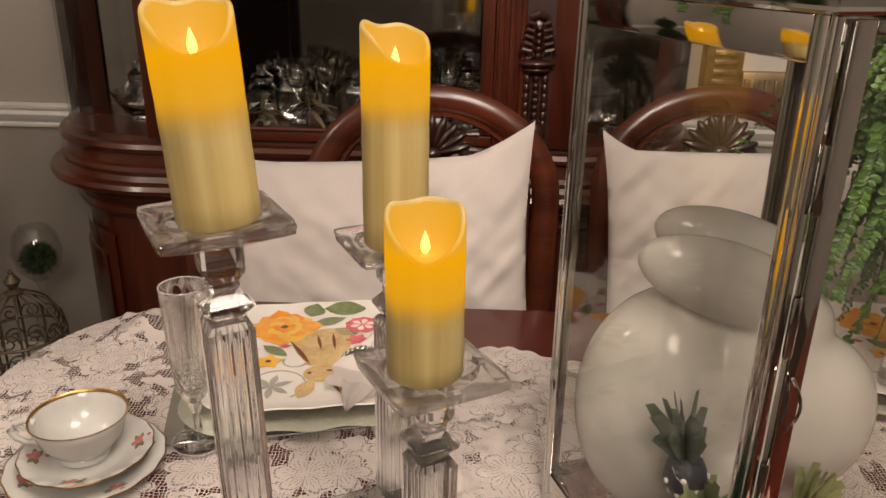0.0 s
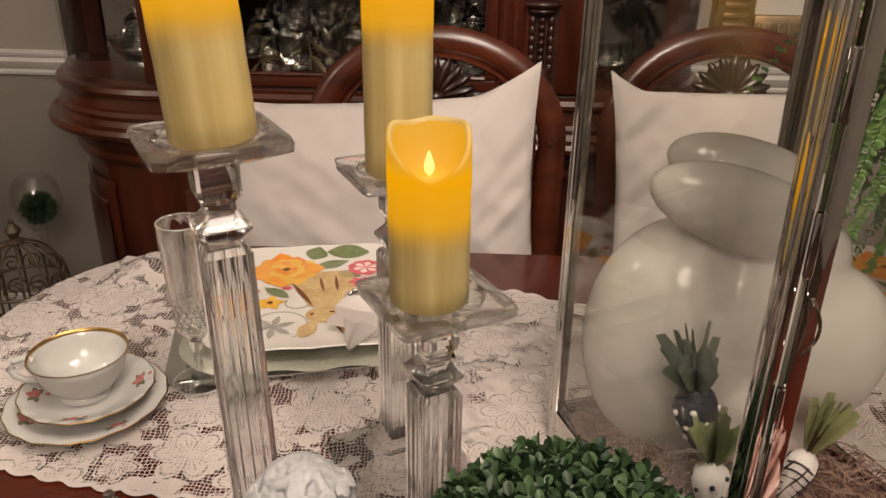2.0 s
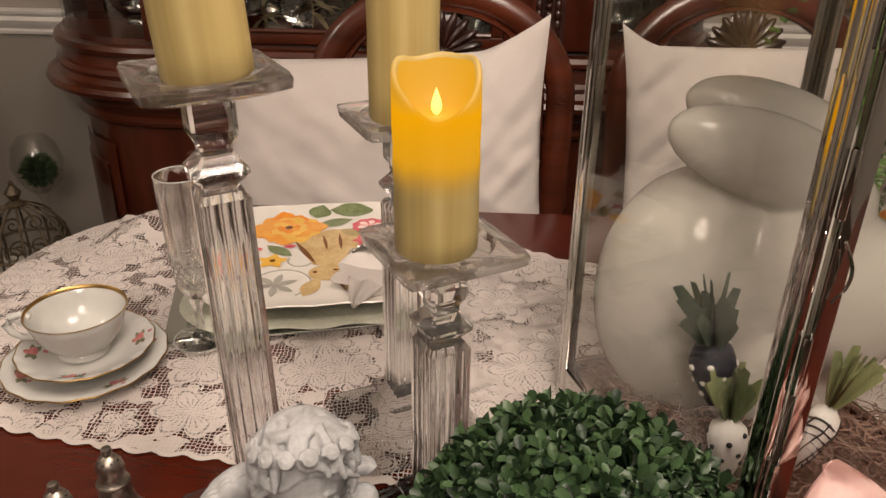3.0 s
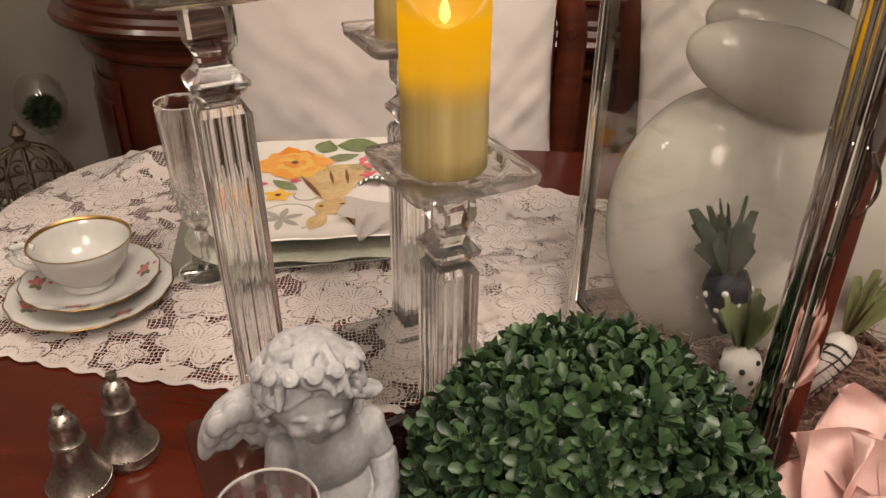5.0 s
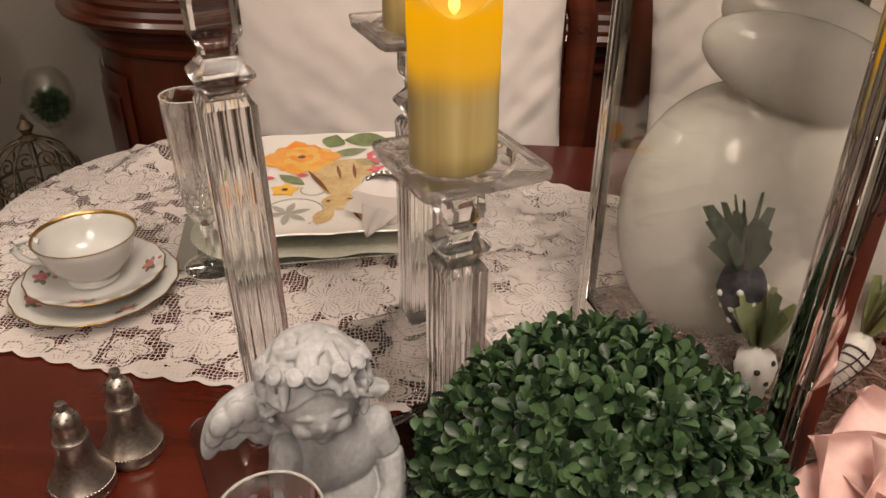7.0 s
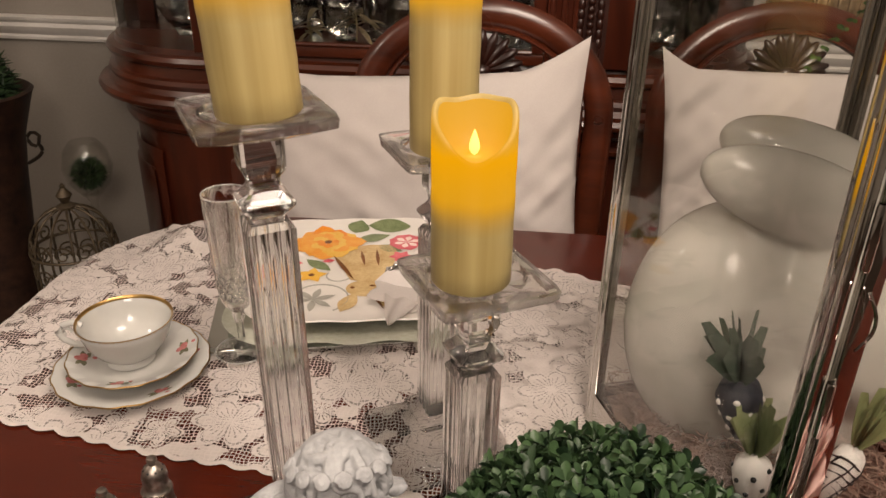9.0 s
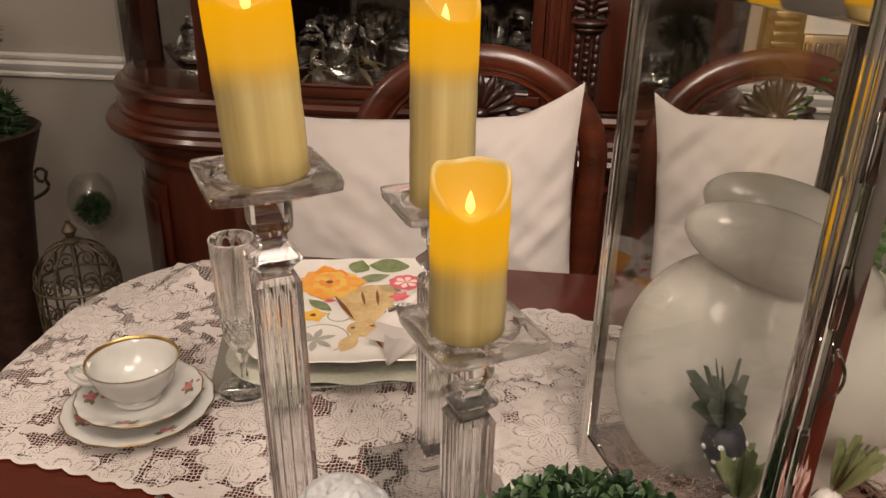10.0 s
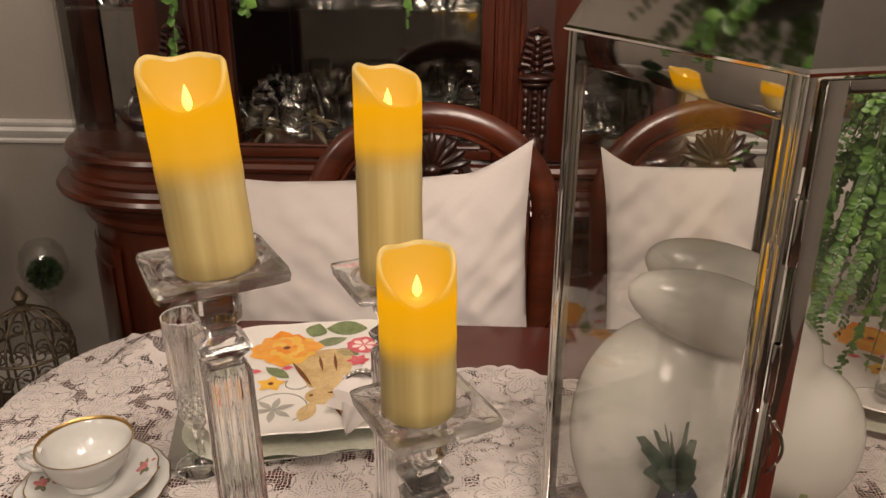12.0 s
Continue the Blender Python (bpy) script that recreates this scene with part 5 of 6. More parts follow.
        for layer, (num, ln, wd) in enumerate(((9, 0.082, 0.0078), (8, 0.058, 0.0074), (7, 0.036, 0.0070))):
            for k in range(num):
                t = 0.12 + 0.88 * k / (num - 1)
                base = arc[min(13, int(t * 13))] + Vector((0, -0.001 - 0.0042 * layer, 0.006))
                sway = Vector((q * (0.02 + 0.34 * t), -0.08, -1)).normalized()
                x = sway.cross(Vector((0, 1, 0))).normalized()
                y = sway.cross(x)
                rot = Matrix((x, y, sway)).transposed().to_4x4()
                half = ln * big * (0.52 - 0.14 * t)
                blob(bm, base + sway * half, (wd, 0.0040, half), rot, 10, 10)
    for v in bm.verts:
        if v.co.z < 0.128 and v.co.x > -0.052:
            v.co.x *= 1 - 0.13 * min(1, (0.128 - v.co.z) / 0.02)
    ob = part("cherub_statue", bm, M_PLASTER, None, "", 60)
    mod = ob.modifiers.new("merge", "REMESH")
    mod.mode, mod.voxel_size, mod.use_smooth_shade = "VOXEL", 0.0009, True
    sm = ob.modifiers.new("soften", "SMOOTH")
    sm.iterations, sm.factor = 1, 0.5
    return ob


statue = cherub()
statue.matrix_world = pose(-0.058, 0.369, TABLE, 0, 0, 30)
tagged(statue, "grey-white plaster winged cherub statue on the table", "statue")


# ---- boxwood dome ----
def leaf_bm(length, width, cup, droop):
    """One small spoon-shaped leaf along +y, cupped along its rib."""
    bm = bmesh.new()
    rows = []
    for t, w in ((0.0, 0.10), (0.25, 0.50), (0.58, 1.0), (0.85, 0.90), (1.0, 0.34)):
        y, z = t * length, -droop * t * t * length
        rows.append([(-w * width / 2, y, z + cup * width * w), (0, y, z), (w * width / 2, y, z + cup * width * w)])
    loft(bm, rows, False, False)
    return bm


BALL, BALL_R = Vector((0.1135, 0.352, TABLE + 0.082)), 0.1095
boxwood = thing("boxwood_dome", Matrix.Translation((BALL.x, BALL.y, TABLE)), "dense round green boxwood dome on the table", "plant")
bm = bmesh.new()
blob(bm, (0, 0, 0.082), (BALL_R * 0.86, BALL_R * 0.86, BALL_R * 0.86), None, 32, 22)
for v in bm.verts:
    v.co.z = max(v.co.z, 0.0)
part("core", bm, M_CORE, boxwood)
leaf_kinds = [mesh_of("leaf", leaf_bm(l, w, c, d), M_BOX, 60) for l, w, c, d in ((0.0122, 0.0066, 0.22, 0.10), (0.0110, 0.0062, 0.30, 0.25), (0.0130, 0.0070, 0.20, 0.05), (0.0098, 0.0058, 0.28, 0.35))]
rng = random.Random(11)
placed = []
N_SPRIG = 1800
for k in range(N_SPRIG):
    z = 1 - 2 * (k + 0.5) / N_SPRIG
    a = k * 2.399963
    d = Vector((math.sqrt(1 - z * z) * math.cos(a), math.sqrt(1 - z * z) * math.sin(a), z))
    d = (d + Vector((rng.gauss(0, 0.05), rng.gauss(0, 0.05), rng.gauss(0, 0.05)))).normalized()
    p = d * (BALL_R * rng.choice((rng.uniform(0.93, 1.0), rng.uniform(0.82, 0.95)))) + Vector((0, 0, 0.082))
    if p.z < 0.004:
        continue
    q = (d + Vector((rng.gauss(0, 0.22), rng.gauss(0, 0.22), rng.gauss(0, 0.22)))).normalized().to_track_quat("Z", "Y").to_matrix().to_4x4()
    spin = rng.uniform(0, 6.28)
    for tier, (num, pitch) in enumerate(((4, 34), (3, 64))):
        for i in range(num):
            m = Matrix.Translation(p) @ q @ Matrix.Rotation(spin + 2 * math.pi * i / num + tier * 0.6 + rng.gauss(0, 0.15), 4, "Z") @ Matrix.Translation((0, 0.001, 0.003 * tier)) @ Matrix.Rotation(radians(pitch + rng.gauss(0, 10)), 4, "X")
            placed.append((d, m @ Matrix.Scale(rng.uniform(0.8, 1.15), 4), rng.randrange(4)))
near = sorted(range(len(placed)), key=lambda i: -(placed[i][0].dot(Vector((0, -0.72, 0.69)))))
for i in near[:300]:
    ob = new("leaf", leaf_kinds[placed[i][2]])
    ob.parent = boxwood
    ob.matrix_local = placed[i][1]
verts, faces = [], []
for i in near[300:]:
    me = leaf_kinds[placed[i][2]]
    o = len(verts)
    verts += [placed[i][1] @ v.co for v in me.vertices]
    faces += [[o + j for j in f.vertices] for f in me.polygons]
me = bpy.data.meshes.new("foliage")
me.from_pydata(verts, [], faces)
me.materials.append(M_BOX)
for f in me.polygons:
    f.use_smooth = True
foliage = new("foliage", me)
foliage.parent = boxwood
foliage["kind"] = "stuff"


# ---- lantern ----
CORNER, AX = Vector((0.228, 0.380)), Vector((-0.098, 0.265)).normalized()
AY = Vector((-AX.y, AX.x))
SX, SY, L_BOT, L_TOP = 0.240, 0.2825, TABLE, 1.287
# the lantern's own frame: origin at the near corner, x along the door side, y along the wide pane
LAN = Matrix.Translation((CORNER.x, CORNER.y, L_BOT)) @ Matrix(((-AY.x, AX.x, 0, 0), (-AY.y, AX.y, 0, 0), (0, 0, 1, 0), (0, 0, 0, 1)))
lantern = thing("lantern", LAN, "large polished steel lantern with clear glass sides", "lantern")
HEIGHT = L_TOP - L_BOT
W_ST, W_RAIL, THICK = 0.016, 0.026, 0.005
part("base", boxed(0.0005, 0.0005, 0, SX - 0.0005, SY - 0.0005, 0.0258, 0.003), M_STEEL, lantern)
for x in (0, SX):
    for y in (0, SY):
        bm = bmesh.new()
        sx, sy = (1 if x == 0 else -1), (1 if y == 0 else -1)
        wx = 0.006 if y == 0 else W_ST
        box(bm, min(x, x + sx * wx), min(y, y + sy * THICK), 0.026, max(x, x + sx * wx), max(y, y + sy * THICK), HEIGHT, 0.0010)
        box(bm, min(x, x + sx * THICK), min(y + sy * (THICK + 0.0003), y + sy * W_ST), 0.026, max(x, x + sx * THICK), max(y + sy * (THICK + 0.0003), y + sy * W_ST), HEIGHT, 0.0010)
        part("corner_post", bm, M_STEEL, lantern)
for z in (0.0265, HEIGHT - W_RAIL):
    part("rail", boxed(W_ST + 0.0003, SY - THICK, z, SX - W_ST - 0.0003, SY, z + W_RAIL - 0.0005, 0.0008), M_STEEL, lantern)
    for x in (0, SX - THICK):
        part("rail", boxed(x, W_ST + 0.0003, z, x + THICK, SY - W_ST - 0.0003, z + W_RAIL - 0.0005, 0.0008), M_STEEL, lantern)
# fixed panes on three sides
for x0, y0, x1, y1 in ((W_ST, SY - 0.0035, SX - W_ST, SY - 0.0018), (0.0018, W_ST, 0.0035, SY - W_ST), (SX - 0.0035, W_ST, SX - 0.0018, SY - W_ST)):
    pane = part("pane", boxed(x0 + (0.0003 if x1 - x0 > 0.1 else 0), y0 + (0.0003 if y1 - y0 > 0.1 else 0), 0.053, x1 - (0.0003 if x1 - x0 > 0.1 else 0), y1 - (0.0003 if y1 - y0 > 0.1 else 0), HEIGHT - W_RAIL - 0.0005), M_PANE, lantern, "clear glass pane")
    pane.visible_shadow = False
# hinged door set in the near side, a dark groove between it and the post
D0, D1, DZ0, DZ1 = 0.0105, SX - 0.0105, 0.0275, HEIGHT - 0.002
door_leaf = part("door", boxed(D0, -0.003, DZ0, D0 + 0.014, 0.004, DZ1, 0.0010), M_STEEL, lantern, "narrow polished steel door frame")
part("stile", boxed(D1 - 0.014, -0.003, DZ0, D1, 0.004, DZ1, 0.0010), M_STEEL, door_leaf)
for z in (DZ0, DZ1 - 0.008):
    part("door_rail", boxed(D0 + 0.0143, -0.003, z, D1 - 0.0143, 0.004, z + 0.008, 0.0010), M_STEEL, door_leaf)
pane = part("door_pane", boxed(D0 + 0.0143, -0.0005, DZ0 + 0.0083, D1 - 0.0143, 0.0012, DZ1 - 0.0083), M_PANE, door_leaf, "clear glass pane")
pane.visible_shadow = False
# steep hipped roof with a flat crown
rings = []
for g, z in ((0.002, HEIGHT), (0.003, HEIGHT + 0.002), (0.001, HEIGHT + 0.004), (-0.030, HEIGHT + 0.075), (-0.078, HEIGHT + 0.125), (-0.080, HEIGHT + 0.145)):
    rings.append([(-g, -g, z), (SX + g, -g, z), (SX + g, SY + g, z), (-g, SY + g, z)])
part("roof", loft(bmesh.new(), rings), M_STEEL, lantern, "polished steel hipped roof", 20)
# hinge barrels in the groove and a small wire hook
for z in (0.120, 0.215, 0.330, 0.420):
    part("hinge", lathe([(0, 0), (0.0026, 0), (0.0030, 0.0015), (0.0030, 0.0385), (0.0026, 0.040), (0, 0.040)], 14, offset=(0.0083, -0.0022, z)), M_STEEL, lantern, "", 40)
hook = [(0.012 + 0.0075 * math.sin(t * 2.6), -0.0065 - 0.003 * math.sin(t * 3.1), 0.318 - 0.040 * t + 0.004 * t * t) for t in np.linspace(0, 1.1, 18)]
part("latch", tube(bmesh.new(), hook, 0.0011, 8), M_STEEL, lantern, "small steel hook latch")


def strand_mat(bm, x0, y0, x1, y1, z0, z1, count, seed, radius=0.0006):
    r = random.Random(seed)
    for _ in range(count):
        p = Vector((r.uniform(x0, x1), r.uniform(y0, y1), r.uniform(z0, z1)))
        d = Vector((r.gauss(0, 1), r.gauss(0, 1), r.gauss(0, 0.35))).normalized()
        pts = []
        for i in range(8):
            pts.append(p.copy())
            d = (d + Vector((r.gauss(0, 0.6), r.gauss(0, 0.6), r.gauss(0, 0.35)))).normalized()
            p = p + d * 0.008
            p = Vector((min(max(p.x, x0), x1), min(max(p.y, y0), y1), min(max(p.z, z0), z1)))
        tube(bm, pts, radius, 3)
    return bm


moss_bm = bmesh.new()
g = []
for i in range(25):
    g.append([(0.012 + (SX - 0.024) * i / 24, 0.012 + (SY - 0.024) * j / 24, 0.034 + 0.020 * (0.6 + 0.6 * noise.noise((i * 0.5, j * 0.5, 2)))) for j in range(25)])
loft(moss_bm, g, False, False)
moss = thing("moss_bed", LAN, "tangled brown moss lying in the lantern", "moss", kind="stuff")
part("mat", moss_bm, M_MOSS, moss)
part("strands", strand_mat(bmesh.new(), 0.014, 0.014, SX - 0.014, SY - 0.014, 0.045, 0.076, 1500, 8), M_MOSS, moss)["kind"] = "stuff"


# pearl-grey ceramic rabbit shape: smooth, plain
def rabbit():
    bm = bmesh.new()
    # round body, chest, head turned to the door, ears laid back flat over the body
    blob(bm, (-0.055, 0.005, 0.122), (0.095, 0.068, 0.126), Matrix.Rotation(radians(-6), 4, "Y"), 40, 28)
    blob(bm, (0.002, -0.012, 0.075), (0.076, 0.060, 0.080), None, 32, 22)
    blob(bm, (0.045, -0.030, 0.143), (0.060, 0.054, 0.078), Matrix.Rotation(radians(12), 4, "Y"), 32, 22)
    blob(bm, (0.016, -0.018, 0.165), (0.066, 0.054, 0.076), None, 32, 22)
    for x, y, z, long, fat in ((-0.034, -0.030, 0.266, 0.086, 0.036), (-0.016, 0.014, 0.280, 0.082, 0.034)):
        blob(bm, (x, y, z), (long, 0.024, fat), Matrix.Rotation(radians(18), 4, "Y"), 32, 16)
    blob(bm, (0.036, -0.012, 0.228), (0.028, 0.038, 0.030), None, 20, 14)
    ob = part("rabbit_figurine", bm, M_BUNNY, None, "", 80)
    mod = ob.modifiers.new("merge", "REMESH")
    mod.mode, mod.voxel_size, mod.use_smooth_shade = "VOXEL", 0.003, True
    sm = ob.modifiers.new("soften", "SMOOTH")
    sm.iterations, sm.factor = 28, 0.6
    return ob


figure = rabbit()
figure.matrix_world = pose(0.300, 0.600, TABLE + 0.032)
tagged(figure, "large glossy pearl-grey ceramic rabbit inside the lantern", "figurine")


def cloth_carrot(m, size, body_mat, top_mat, spot_mat, label, stripes=False):
    """A small stuffed fabric carrot with a tuft of raffia."""
    c = thing("fabric_carrot", m, label, "ornament", "fabric carrots in the lantern")
    s = size
    part("body", lathe([(0, -1.3 * s), (0.10 * s, -1.25 * s), (0.28 * s, -0.8 * s), (0.44 * s, -0.3 * s), (0.50 * s, 0.05 * s), (0.42 * s, 0.32 * s), (0.22 * s, 0.46 * s), (0.14 * s, 0.52 * s), (0, 0.52 * s)], 28, 7, 0.03), body_mat, c, "", 60)
    r = random.Random(int(size * 10000))
    bm = bmesh.new()
    for k in range(26):
        a = r.uniform(0, 6.28)
        sp = r.uniform(0.05, 0.65)
        ln = s * r.uniform(0.9, 1.6)
        w = s * r.uniform(0.13, 0.25)
        d = Vector((math.cos(a) * sp, math.sin(a) * sp, 1)).normalized()
        x = d.cross(Vector((math.sin(a), -math.cos(a), 0.2))).normalized()
        rows = []
        for i in range(5):
            t = i / 4
            p = Vector((0, 0, 0.48 * s)) + d * (ln * t) + Vector((math.cos(a), math.sin(a), 0)) * (0.25 * s * sp * t * t)
            rows.append([p - x * w * (0.35 + 0.65 * math.sin(math.pi * (0.2 + 0.7 * t))), p + x * w * (0.35 + 0.65 * math.sin(math.pi * (0.2 + 0.7 * t)))])
        loft(bm, rows, False, False)
    part("raffia_top", bm, top_mat, c, "", 60)["kind"] = "stuff"
    prof = lambda z: np.interp(z, [-1.25, -0.8, -0.3, 0.05, 0.32], [0.10, 0.28, 0.44, 0.50, 0.42])
    if stripes:
        for k in range(7):
            z = -1.0 + 0.2 * k
            part("stripe", tube(bmesh.new(), [((prof(z) * 1.02 * s) * math.cos(a), (prof(z) * 1.02 * s) * math.sin(a), (z + 0.12 * math.sin(2 * a)) * s) for a in np.linspace(0, 6.2832, 25)[:-1]], 0.028 * s, 4, True), spot_mat, c)
        for k in range(6):
            a = k * 1.047
            part("stripe", tube(bmesh.new(), [(prof(z) * 1.03 * s * math.cos(a + z), prof(z) * 1.03 * s * math.sin(a + z), z * s) for z in np.linspace(-1.1, 0.3, 12)], 0.028 * s, 4), spot_mat, c)
    else:
        for k in range(22):
            z = -1.05 + 1.35 * (k + 0.5) / 22
            a = k * 2.4
            p = Vector((prof(z) * 1.0 * s * math.cos(a), prof(z) * 1.0 * s * math.sin(a), z * s))
            part("dot", lathe([(0, 0.0018), (0.05 * s, 0.0013), (0.075 * s, 0), (0.05 * s, -0.001), (0, -0.001)], 10), spot_mat, c, "", 60, Matrix.Translation(p) @ Vector((p.x, p.y, 0.1 * s)).to_track_quat("Z", "Y").to_matrix().to_4x4())
    return c


cloth_carrot(pose(0.229, 0.500, TABLE + 0.156, 4, -12, 20), 0.036, M_NAVY, M_TEALRAF, M_DOTS, "navy fabric carrot with white dots and green raffia")
cloth_carrot(pose(0.242, 0.474, TABLE + 0.104, -4, 12, 80), 0.031, M_DOTS, M_RAFFIA, M_BLACK, "white fabric carrot with black dots and raffia top")
cloth_carrot(pose(0.304, 0.465, 0.886, 6, 10, 10) @ Matrix.Diagonal((0.75, 0.75, 1.15, 1)), 0.032, M_DOTS, M_RAFFIA, M_BLACK, "white and black plaid fabric carrot on the moss", True)


# ---- pink flower ----
def big_petal(length, width, cup, curl, seed):
    bm = bmesh.new()
    n, k = 20, 14
    rows = []
    for i in range(n + 1):
        t = i / n
        w = width * (0.30 + 0.70 * math.sin(math.pi * 0.5 * min(1, t / 0.55))) * (1 if t < 0.55 else max(0.02, 1 - ((t - 0.55) / 0.455) ** 1.7))
        row = []
        for j in range(k + 1):
            u = 2 * j / k - 1
            row.append((u * w / 2, t * length, cup * u * u * width * (1 - 0.5 * t) + curl * t * t * length + 0.004 * noise.noise((u * 2 + seed, t * 2.5, 0)) - 0.010 * max(0, t - 0.7) / 0.3 * (1 - u * u) + 0.005 * abs(u) ** 3 * math.sin(7 * t + seed)))
        rows.append(row)
    loft(bm, rows, False, False)
    bmesh.ops.solidify(bm, geom=bm.faces, thickness=0.0022)
    return bm


flower = thing("foam_flower", pose(0.285, 0.324, TABLE), "large pale pink foam flower with pointed curled petals", "flower")
part("stem_base", lathe([(0, 0), (0.036, 0), (0.032, 0.012), (0.010, 0.04), (0.009, 0.094), (0, 0.100)], 24), M_PINK, flower)
HEAD = pose(0.006, 0, 0.098, 38, 0, 0) @ Matrix.Scale(0.95, 4)
for tier, (num, first, ln, w, cup, curl, up, z) in enumerate(((5, 10, 0.090, 0.074, 0.22, 0.02, 0, 0.0), (5, 46, 0.080, 0.068, 0.26, 0.06, 10, 0.004), (5, 28, 0.066, 0.060, 0.32, 0.10, 24, 0.008), (4, 62, 0.046, 0.046, 0.40, 0.08, 46, 0.012))):
    for i in range(num):
        m = HEAD @ pose(0, 0, z, 0, 0, first + 360 / num * i) @ pose(0, 0.004, 0, up)
        part("petal", big_petal(ln, w, cup, curl, tier * 7 + i), M_PINK, flower, "", 60, m)


# ---- fern in a tall glass vase, and the second place setting ----
def frond(length, droop, seed, leaves=20, leaf=0.020):
    """An arching stem along +x with pairs of small rounded leaves."""
    r = random.Random(seed)
    bm_s, pts = bmesh.new(), []
    for i in range(17):
        t = i / 16
        pts.append(Vector((length * (t - 0.25 * droop * t * t), 0.02 * math.sin(3 * t + seed), length * (0.35 * t - droop * t * t))))
    tube(bm_s, pts, [0.0014 * (1 - 0.7 * i / 16) for i in range(17)], 4)
    bm = bmesh.new()
    for k in range(leaves * 2):
        t = 0.12 + 0.88 * (k // 2 + 0.5) / leaves
        f = t * 16
        i = min(int(f), 15)
        p = pts[i].lerp(pts[i + 1], f - i)
        d = (pts[i + 1] - pts[i]).normalized()
        side = d.cross(Vector((0, 0, 1))).normalized() * (1 if k % 2 else -1)
        ax = (side + d * 0.5 + Vector((r.gauss(0, 0.2), r.gauss(0, 0.2), r.gauss(0, 0.3)))).normalized()
        nrm = ax.cross(d).normalized()
        wd = ax.cross(nrm).normalized()
        ln = leaf * (1 - 0.55 * t) * r.uniform(0.8, 1.2)
        rows = [[p + ax * (ln * a) + wd * (ln * b * q) + nrm * (ln * 0.12 * abs(q)) for q in (-1, 0, 1)] for a, b in ((0, 0.06), (0.35, 0.34), (0.7, 0.36), (1.0, 0.08))]
        loft(bm, rows, False, False)
    return bm_s, bm


fern = thing("fern_arrangement", pose(0.615, 0.885, TABLE), "trailing green fern in a tall clear glass vase", "plant")
part("vase", lathe([(0, 0), (0.060, 0), (0.062, 0.004), (0.020, 0.018), (0.016, 0.10), (0.020, 0.34), (0.045, 0.48), (0.062, 0.52), (0.059, 0.52), (0.041, 0.478), (0.016, 0.34), (0, 0.33)], 40), M_GLASS, fern, "tall clear trumpet glass vase")
rng = random.Random(21)
for k in range(84):
    a = 360 * (k * 0.381966) % 360
    length = rng.uniform(0.20, 0.30) if not 110 < a < 250 else 0.13
    droop = rng.uniform(1.0, 2.1)
    s, l = frond(length, droop, k + 1, 36, 0.018)
    m = pose(0, 0, 0.50, 0, 0, a) @ pose(0, 0, 0, rng.uniform(-15, 15), rng.uniform(-30, 0), 0)
    st = part("frond", s, M_STEM, fern, "", 60, m)
    part("foliage", l, M_FERN, st, "", 60)["kind"] = "stuff"
for k in range(46):
    a = radians(137.5 * k)
    s, l = frond(rng.uniform(0.20, 0.36), rng.uniform(0.05, 0.2), 300 + k, 40, 0.016)
    r = rng.uniform(0.05, 0.125)
    m = pose(r * math.cos(a) - 0.02, r * math.sin(a), 0.50 - 0.8 * r + rng.uniform(-0.05, 0.02), 0, rng.uniform(96, 116), rng.uniform(0, 360))
    st = part("trailing_frond", s, M_STEM, fern, "", 60, m)
    part("foliage", l, M_FERN, st, "", 60)["kind"] = "stuff"
GX, GY = -0.20, 0.84
garland = thing("hanging_greenery", pose(GX, GY, 2.62), "bright green trailing fern hanging from the ceiling", "plant")
part("ceiling_hook", lathe([(0, 0), (0.012, -0.001), (0.012, -0.006), (0.003, -0.012), (0.003, -0.05), (0, -0.05)], 12), M_IRON, garland)
part("cord", tube(bmesh.new(), [(0, 0, -0.04), (0.002, 0, -0.5), (0, 0, -0.95)], 0.002, 6), M_STEM, garland)
part("basket", lathe([(0, -1.06), (0.06, -1.05), (0.10, -1.00), (0.11, -0.95), (0.105, -0.95), (0.09, -0.99), (0, -1.03)], 20), M_IRON, garland)
rng = random.Random(33)
for k in range(80):
    ln = rng.uniform(0.22, 0.42)
    s, l = frond(ln, rng.uniform(0.5, 0.8), 90 + k, 20, 0.024)
    st = part("frond", s, M_STEM, garland, "", 60, pose(0, 0, -0.96, 0, 0, 137.5 * k) @ pose(0, 0, 0, 0, rng.uniform(-15, 15), 0))
    part("foliage", l, M_FERN, st, "", 60)["kind"] = "stuff"
# three long sprigs that trail lowest, tips down
for x, y, z, ln in ((-0.213, 0.62, 1.290, 0.36), (-0.149, 0.62, 1.325, 0.34), (-0.012, 0.62, 1.318, 0.34)):
    s, l = frond(ln, 0.05, int(abs(x) * 1000), 34, 0.026)
    st = part("sprig", s, M_STEM, garland, "", 60, pose(x - GX, y - GY, z + ln * 0.95 - 2.62) @ pose(0, 0, 0, 0, 106, 0))
    part("foliage", l, M_FERN, st, "", 60)["kind"] = "stuff"

# setting beyond the lantern
SET_B = pose(0.70, 0.98, TABLE + 0.003, 0, 0, -8)
far_charger = new("charger_plate", charger.data)
far_charger.matrix_world = SET_B
tagged(far_charger, "pale green pressed-glass charger plate with a wavy rim", "plate")
far_plate = copy_thing(plate, SET_B @ pose(0, 0, 0.016))

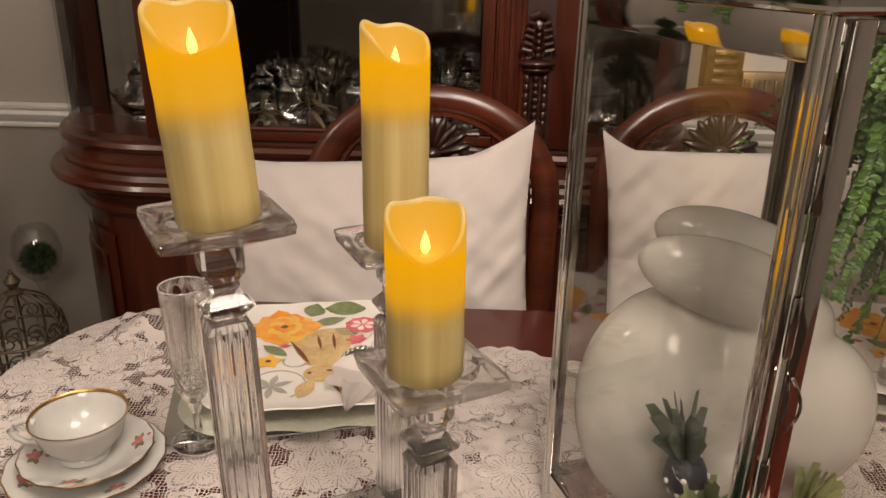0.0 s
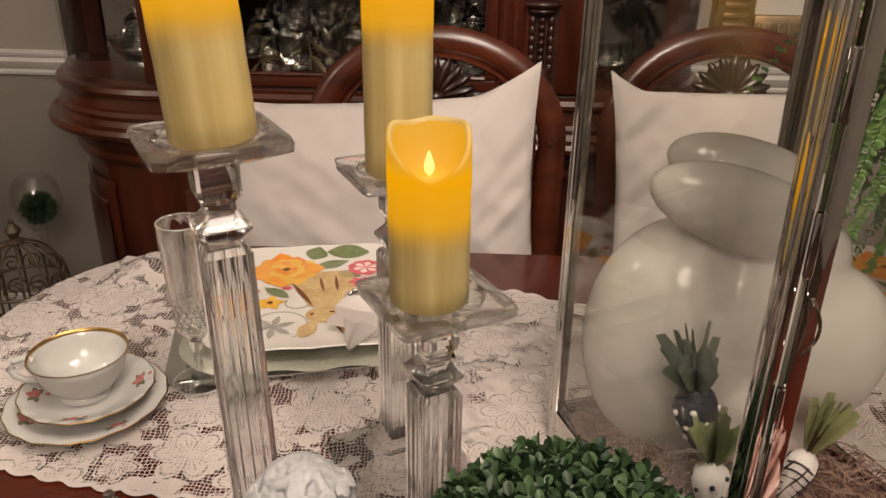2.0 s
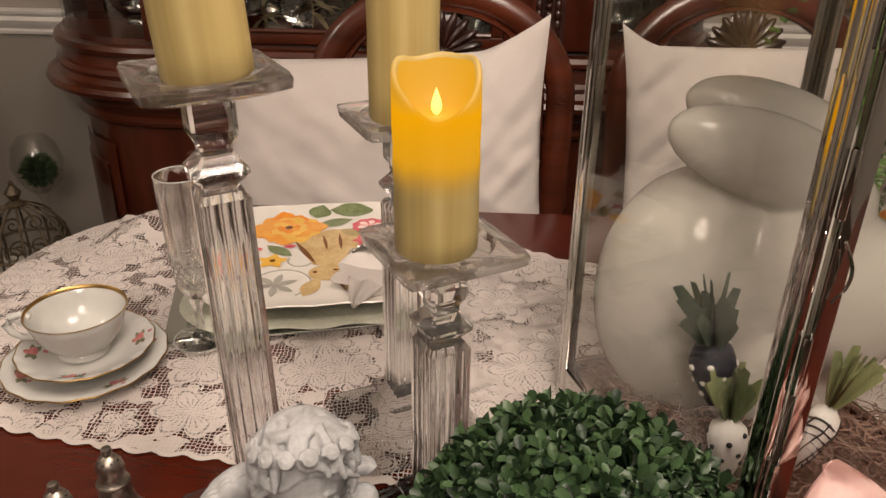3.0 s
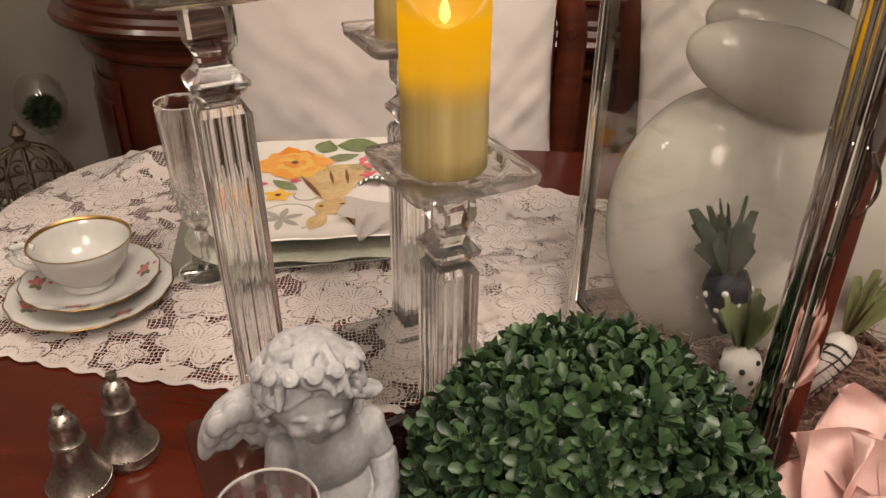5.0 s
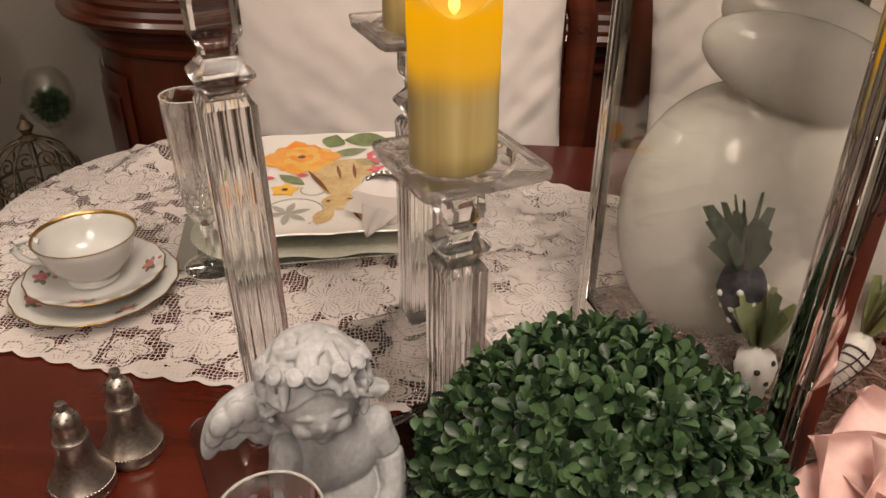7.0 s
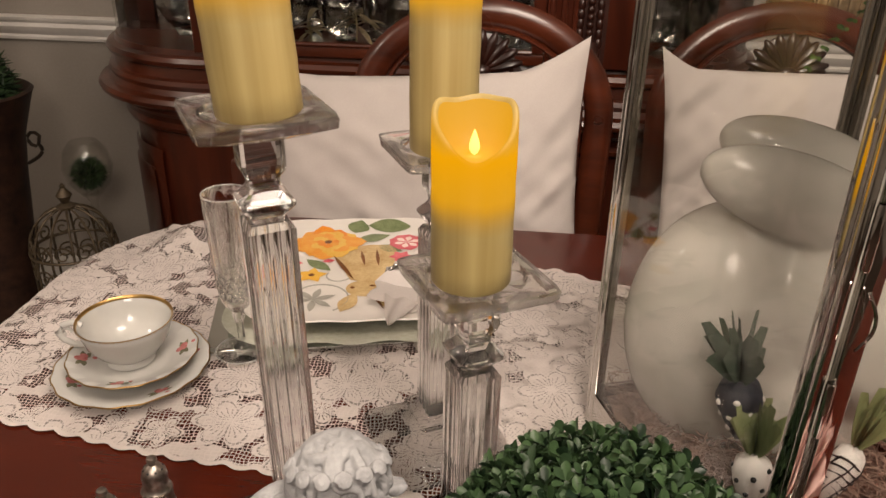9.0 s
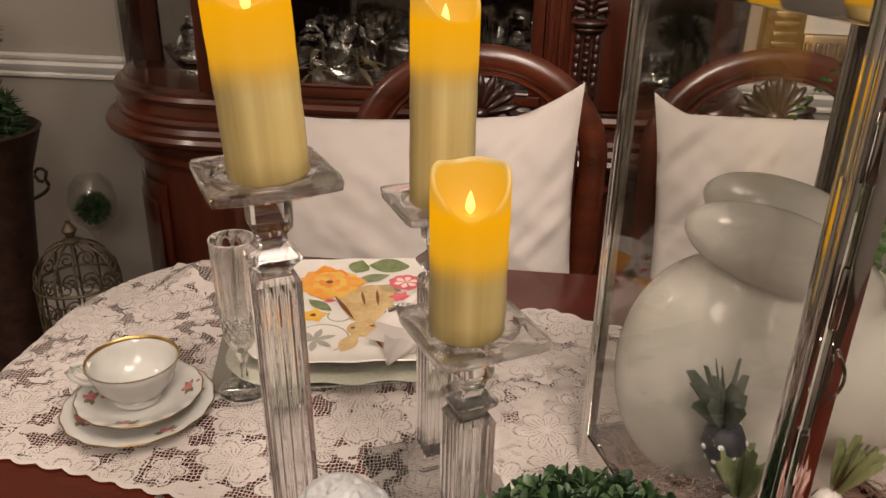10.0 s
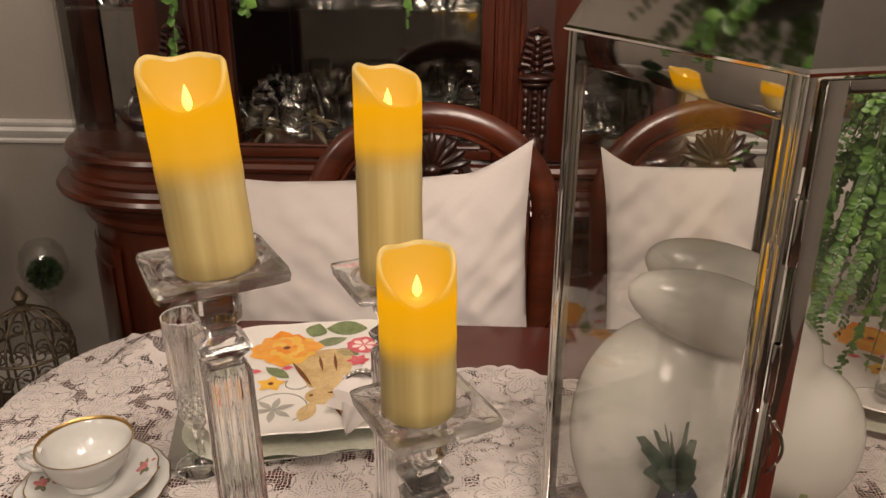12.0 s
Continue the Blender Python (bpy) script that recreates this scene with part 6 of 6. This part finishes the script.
# ---- things on the floor in the corner ----
urn = thing("urn", pose(-1.33, 1.72, 0), "tall dark brown embossed metal urn on the floor", "urn")
part("body", lathe([(0, 0), (0.085, 0), (0.088, 0.02), (0.070, 0.04), (0.075, 0.20), (0.095, 0.40), (0.110, 0.55), (0.125, 0.66), (0.160, 0.765), (0.165, 0.775), (0.158, 0.780), (0.10, 0.70), (0, 0.68)], 40), M_URN, urn)
for q in (-1, 1):
    pts = [(q * (0.140 + 0.045 * math.sin(t * 3.6)) if t < 0.6 else q * (0.170 + 0.018 * math.cos((t - 0.6) * 12)), 0, 0.60 + 0.09 * t if t < 0.6 else 0.665 + 0.018 * math.sin((t - 0.6) * 12)) for t in np.linspace(0, 1, 18)]
    part("handle", tube(bmesh.new(), pts, 0.0045, 8), M_IRON, urn, "curled iron handle")
topiary = thing("topiary", pose(-1.33, 1.72, 0.70), "two-ball green topiary growing in the urn", "plant")
part("stem", tube(bmesh.new(), [(0, 0, -0.02), (0.004, 0, 0.2), (0, 0, 0.5)], 0.012, 8), M_STEM, topiary)


def needle_ball(name, centre, r, count, seed):
    rr = random.Random(seed)
    vs, fs = [], []
    for k in range(count):
        z = 1 - 2 * (k + 0.5) / count
        a = k * 2.399963
        d = Vector((math.sqrt(1 - z * z) * math.cos(a), math.sqrt(1 - z * z) * math.sin(a), z))
        p = Vector(centre) + d * r * rr.uniform(0.75, 0.98)
        for _ in range(4):
            e = (d + Vector((rr.gauss(0, 0.6), rr.gauss(0, 0.6), rr.gauss(0, 0.6)))).normalized()
            s = e.orthogonal().normalized() * 0.004
            o = len(vs)
            vs += [p - s, p + s, p + e * 0.030]
            fs.append((o, o + 1, o + 2))
    me = bpy.data.meshes.new(name)
    me.from_pydata(vs, [], fs)
    me.materials.append(M_BOX)
    ob = new(name, me)
    ob["kind"] = "stuff"
    return ob


for z, r in ((0.08, 0.125), (0.33, 0.10)):
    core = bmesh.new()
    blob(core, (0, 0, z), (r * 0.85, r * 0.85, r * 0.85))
    ball = part("ball", core, M_CORE, topiary)
    needle_ball("foliage", (0, 0, z), r, 900, int(z * 100)).parent = ball

cage = thing("wire_cloche", pose(-1.10, 1.70, 0), "domed antique-gold scrolled wire cage on the floor", "ornament")
bars = 12
for k in range(bars):
    a = 2 * math.pi * k / bars
    pts = [(0.105 * math.cos(a), 0.105 * math.sin(a), 0.02), (0.105 * math.cos(a), 0.105 * math.sin(a), 0.38)] + [(0.105 * math.cos(t) * math.cos(a), 0.105 * math.cos(t) * math.sin(a), 0.38 + 0.115 * math.sin(t)) for t in np.linspace(0.15, 1.5, 9)]
    part("bar", tube(bmesh.new(), pts, 0.0032, 6), M_CAGE, cage)
    q = 2 * math.pi * (k + 0.5) / bars
    for zc, rs, sign in ((0.40, 0.024, 1), (0.33, 0.026, -1), (0.25, 0.024, 1)):
        rad = 0.103 if zc < 0.39 else 0.100
        sp = [(rad * math.cos(q) - sign * (rs * (1 - t / 11) * math.cos(t)) * math.sin(q), rad * math.sin(q) + sign * (rs * (1 - t / 11) * math.cos(t)) * math.cos(q), zc + rs * (1 - t / 11) * math.sin(t)) for t in np.linspace(0, 9, 26)]
        part("scroll", tube(bmesh.new(), sp, 0.0026, 5), M_CAGE, cage)
for z, r in ((0.02, 0.106), (0.20, 0.106), (0.38, 0.106)):
    part("hoop", tube(bmesh.new(), ring_curve(r, z, seg=40), 0.004, 6, True), M_CAGE, cage)
part("finial", lathe([(0, 0.490), (0.020, 0.490), (0.024, 0.498), (0.010, 0.506), (0.014, 0.516), (0.020, 0.526), (0.012, 0.538), (0.006, 0.546), (0.007, 0.552), (0, 0.560)], 20), M_CAGE, cage)

terrarium = thing("glass_terrarium", pose(-1.120, 1.86, 0), "round clear glass globe with moss on a tall stem", "terrarium")
part("globe", lathe([(0, 0.465), (0.030, 0.468), (0.056, 0.500), (0.066, 0.545), (0.056, 0.592), (0.036, 0.617), (0.034, 0.617), (0.053, 0.590), (0.0625, 0.545), (0.053, 0.503), (0.028, 0.472), (0, 0.470)], 36), M_THIN, terrarium)
part("stem", lathe([(0, 0), (0.060, 0), (0.062, 0.006), (0.016, 0.020), (0.010, 0.10), (0.014, 0.30), (0.010, 0.44), (0.024, 0.465), (0, 0.465)], 24), M_THIN, terrarium)
needle_ball("moss", (0, 0, 0.525), 0.026, 220, 9).parent = terrarium
low = thing("low_plant", pose(-0.99, 1.70, 0), "small dark green plant on the floor by the cabinet", "plant")
part("pot", lathe([(0, 0), (0.05, 0), (0.065, 0.10), (0.060, 0.10), (0.05, 0.09), (0, 0.09)], 24), M_URN, low)
for k in range(9):
    s, l = frond(0.20, 0.9, 60 + k, 9, 0.05)
    m = pose(0, 0, 0.09, 0, 0, 40 * k) @ pose(0, 0, 0, 0, -62 + 4 * (k % 3), 0)
    st = part("stem", s, M_STEM, low, "", 60, m)
    part("leaves", l, M_BOX, st, "", 60)["kind"] = "stuff"
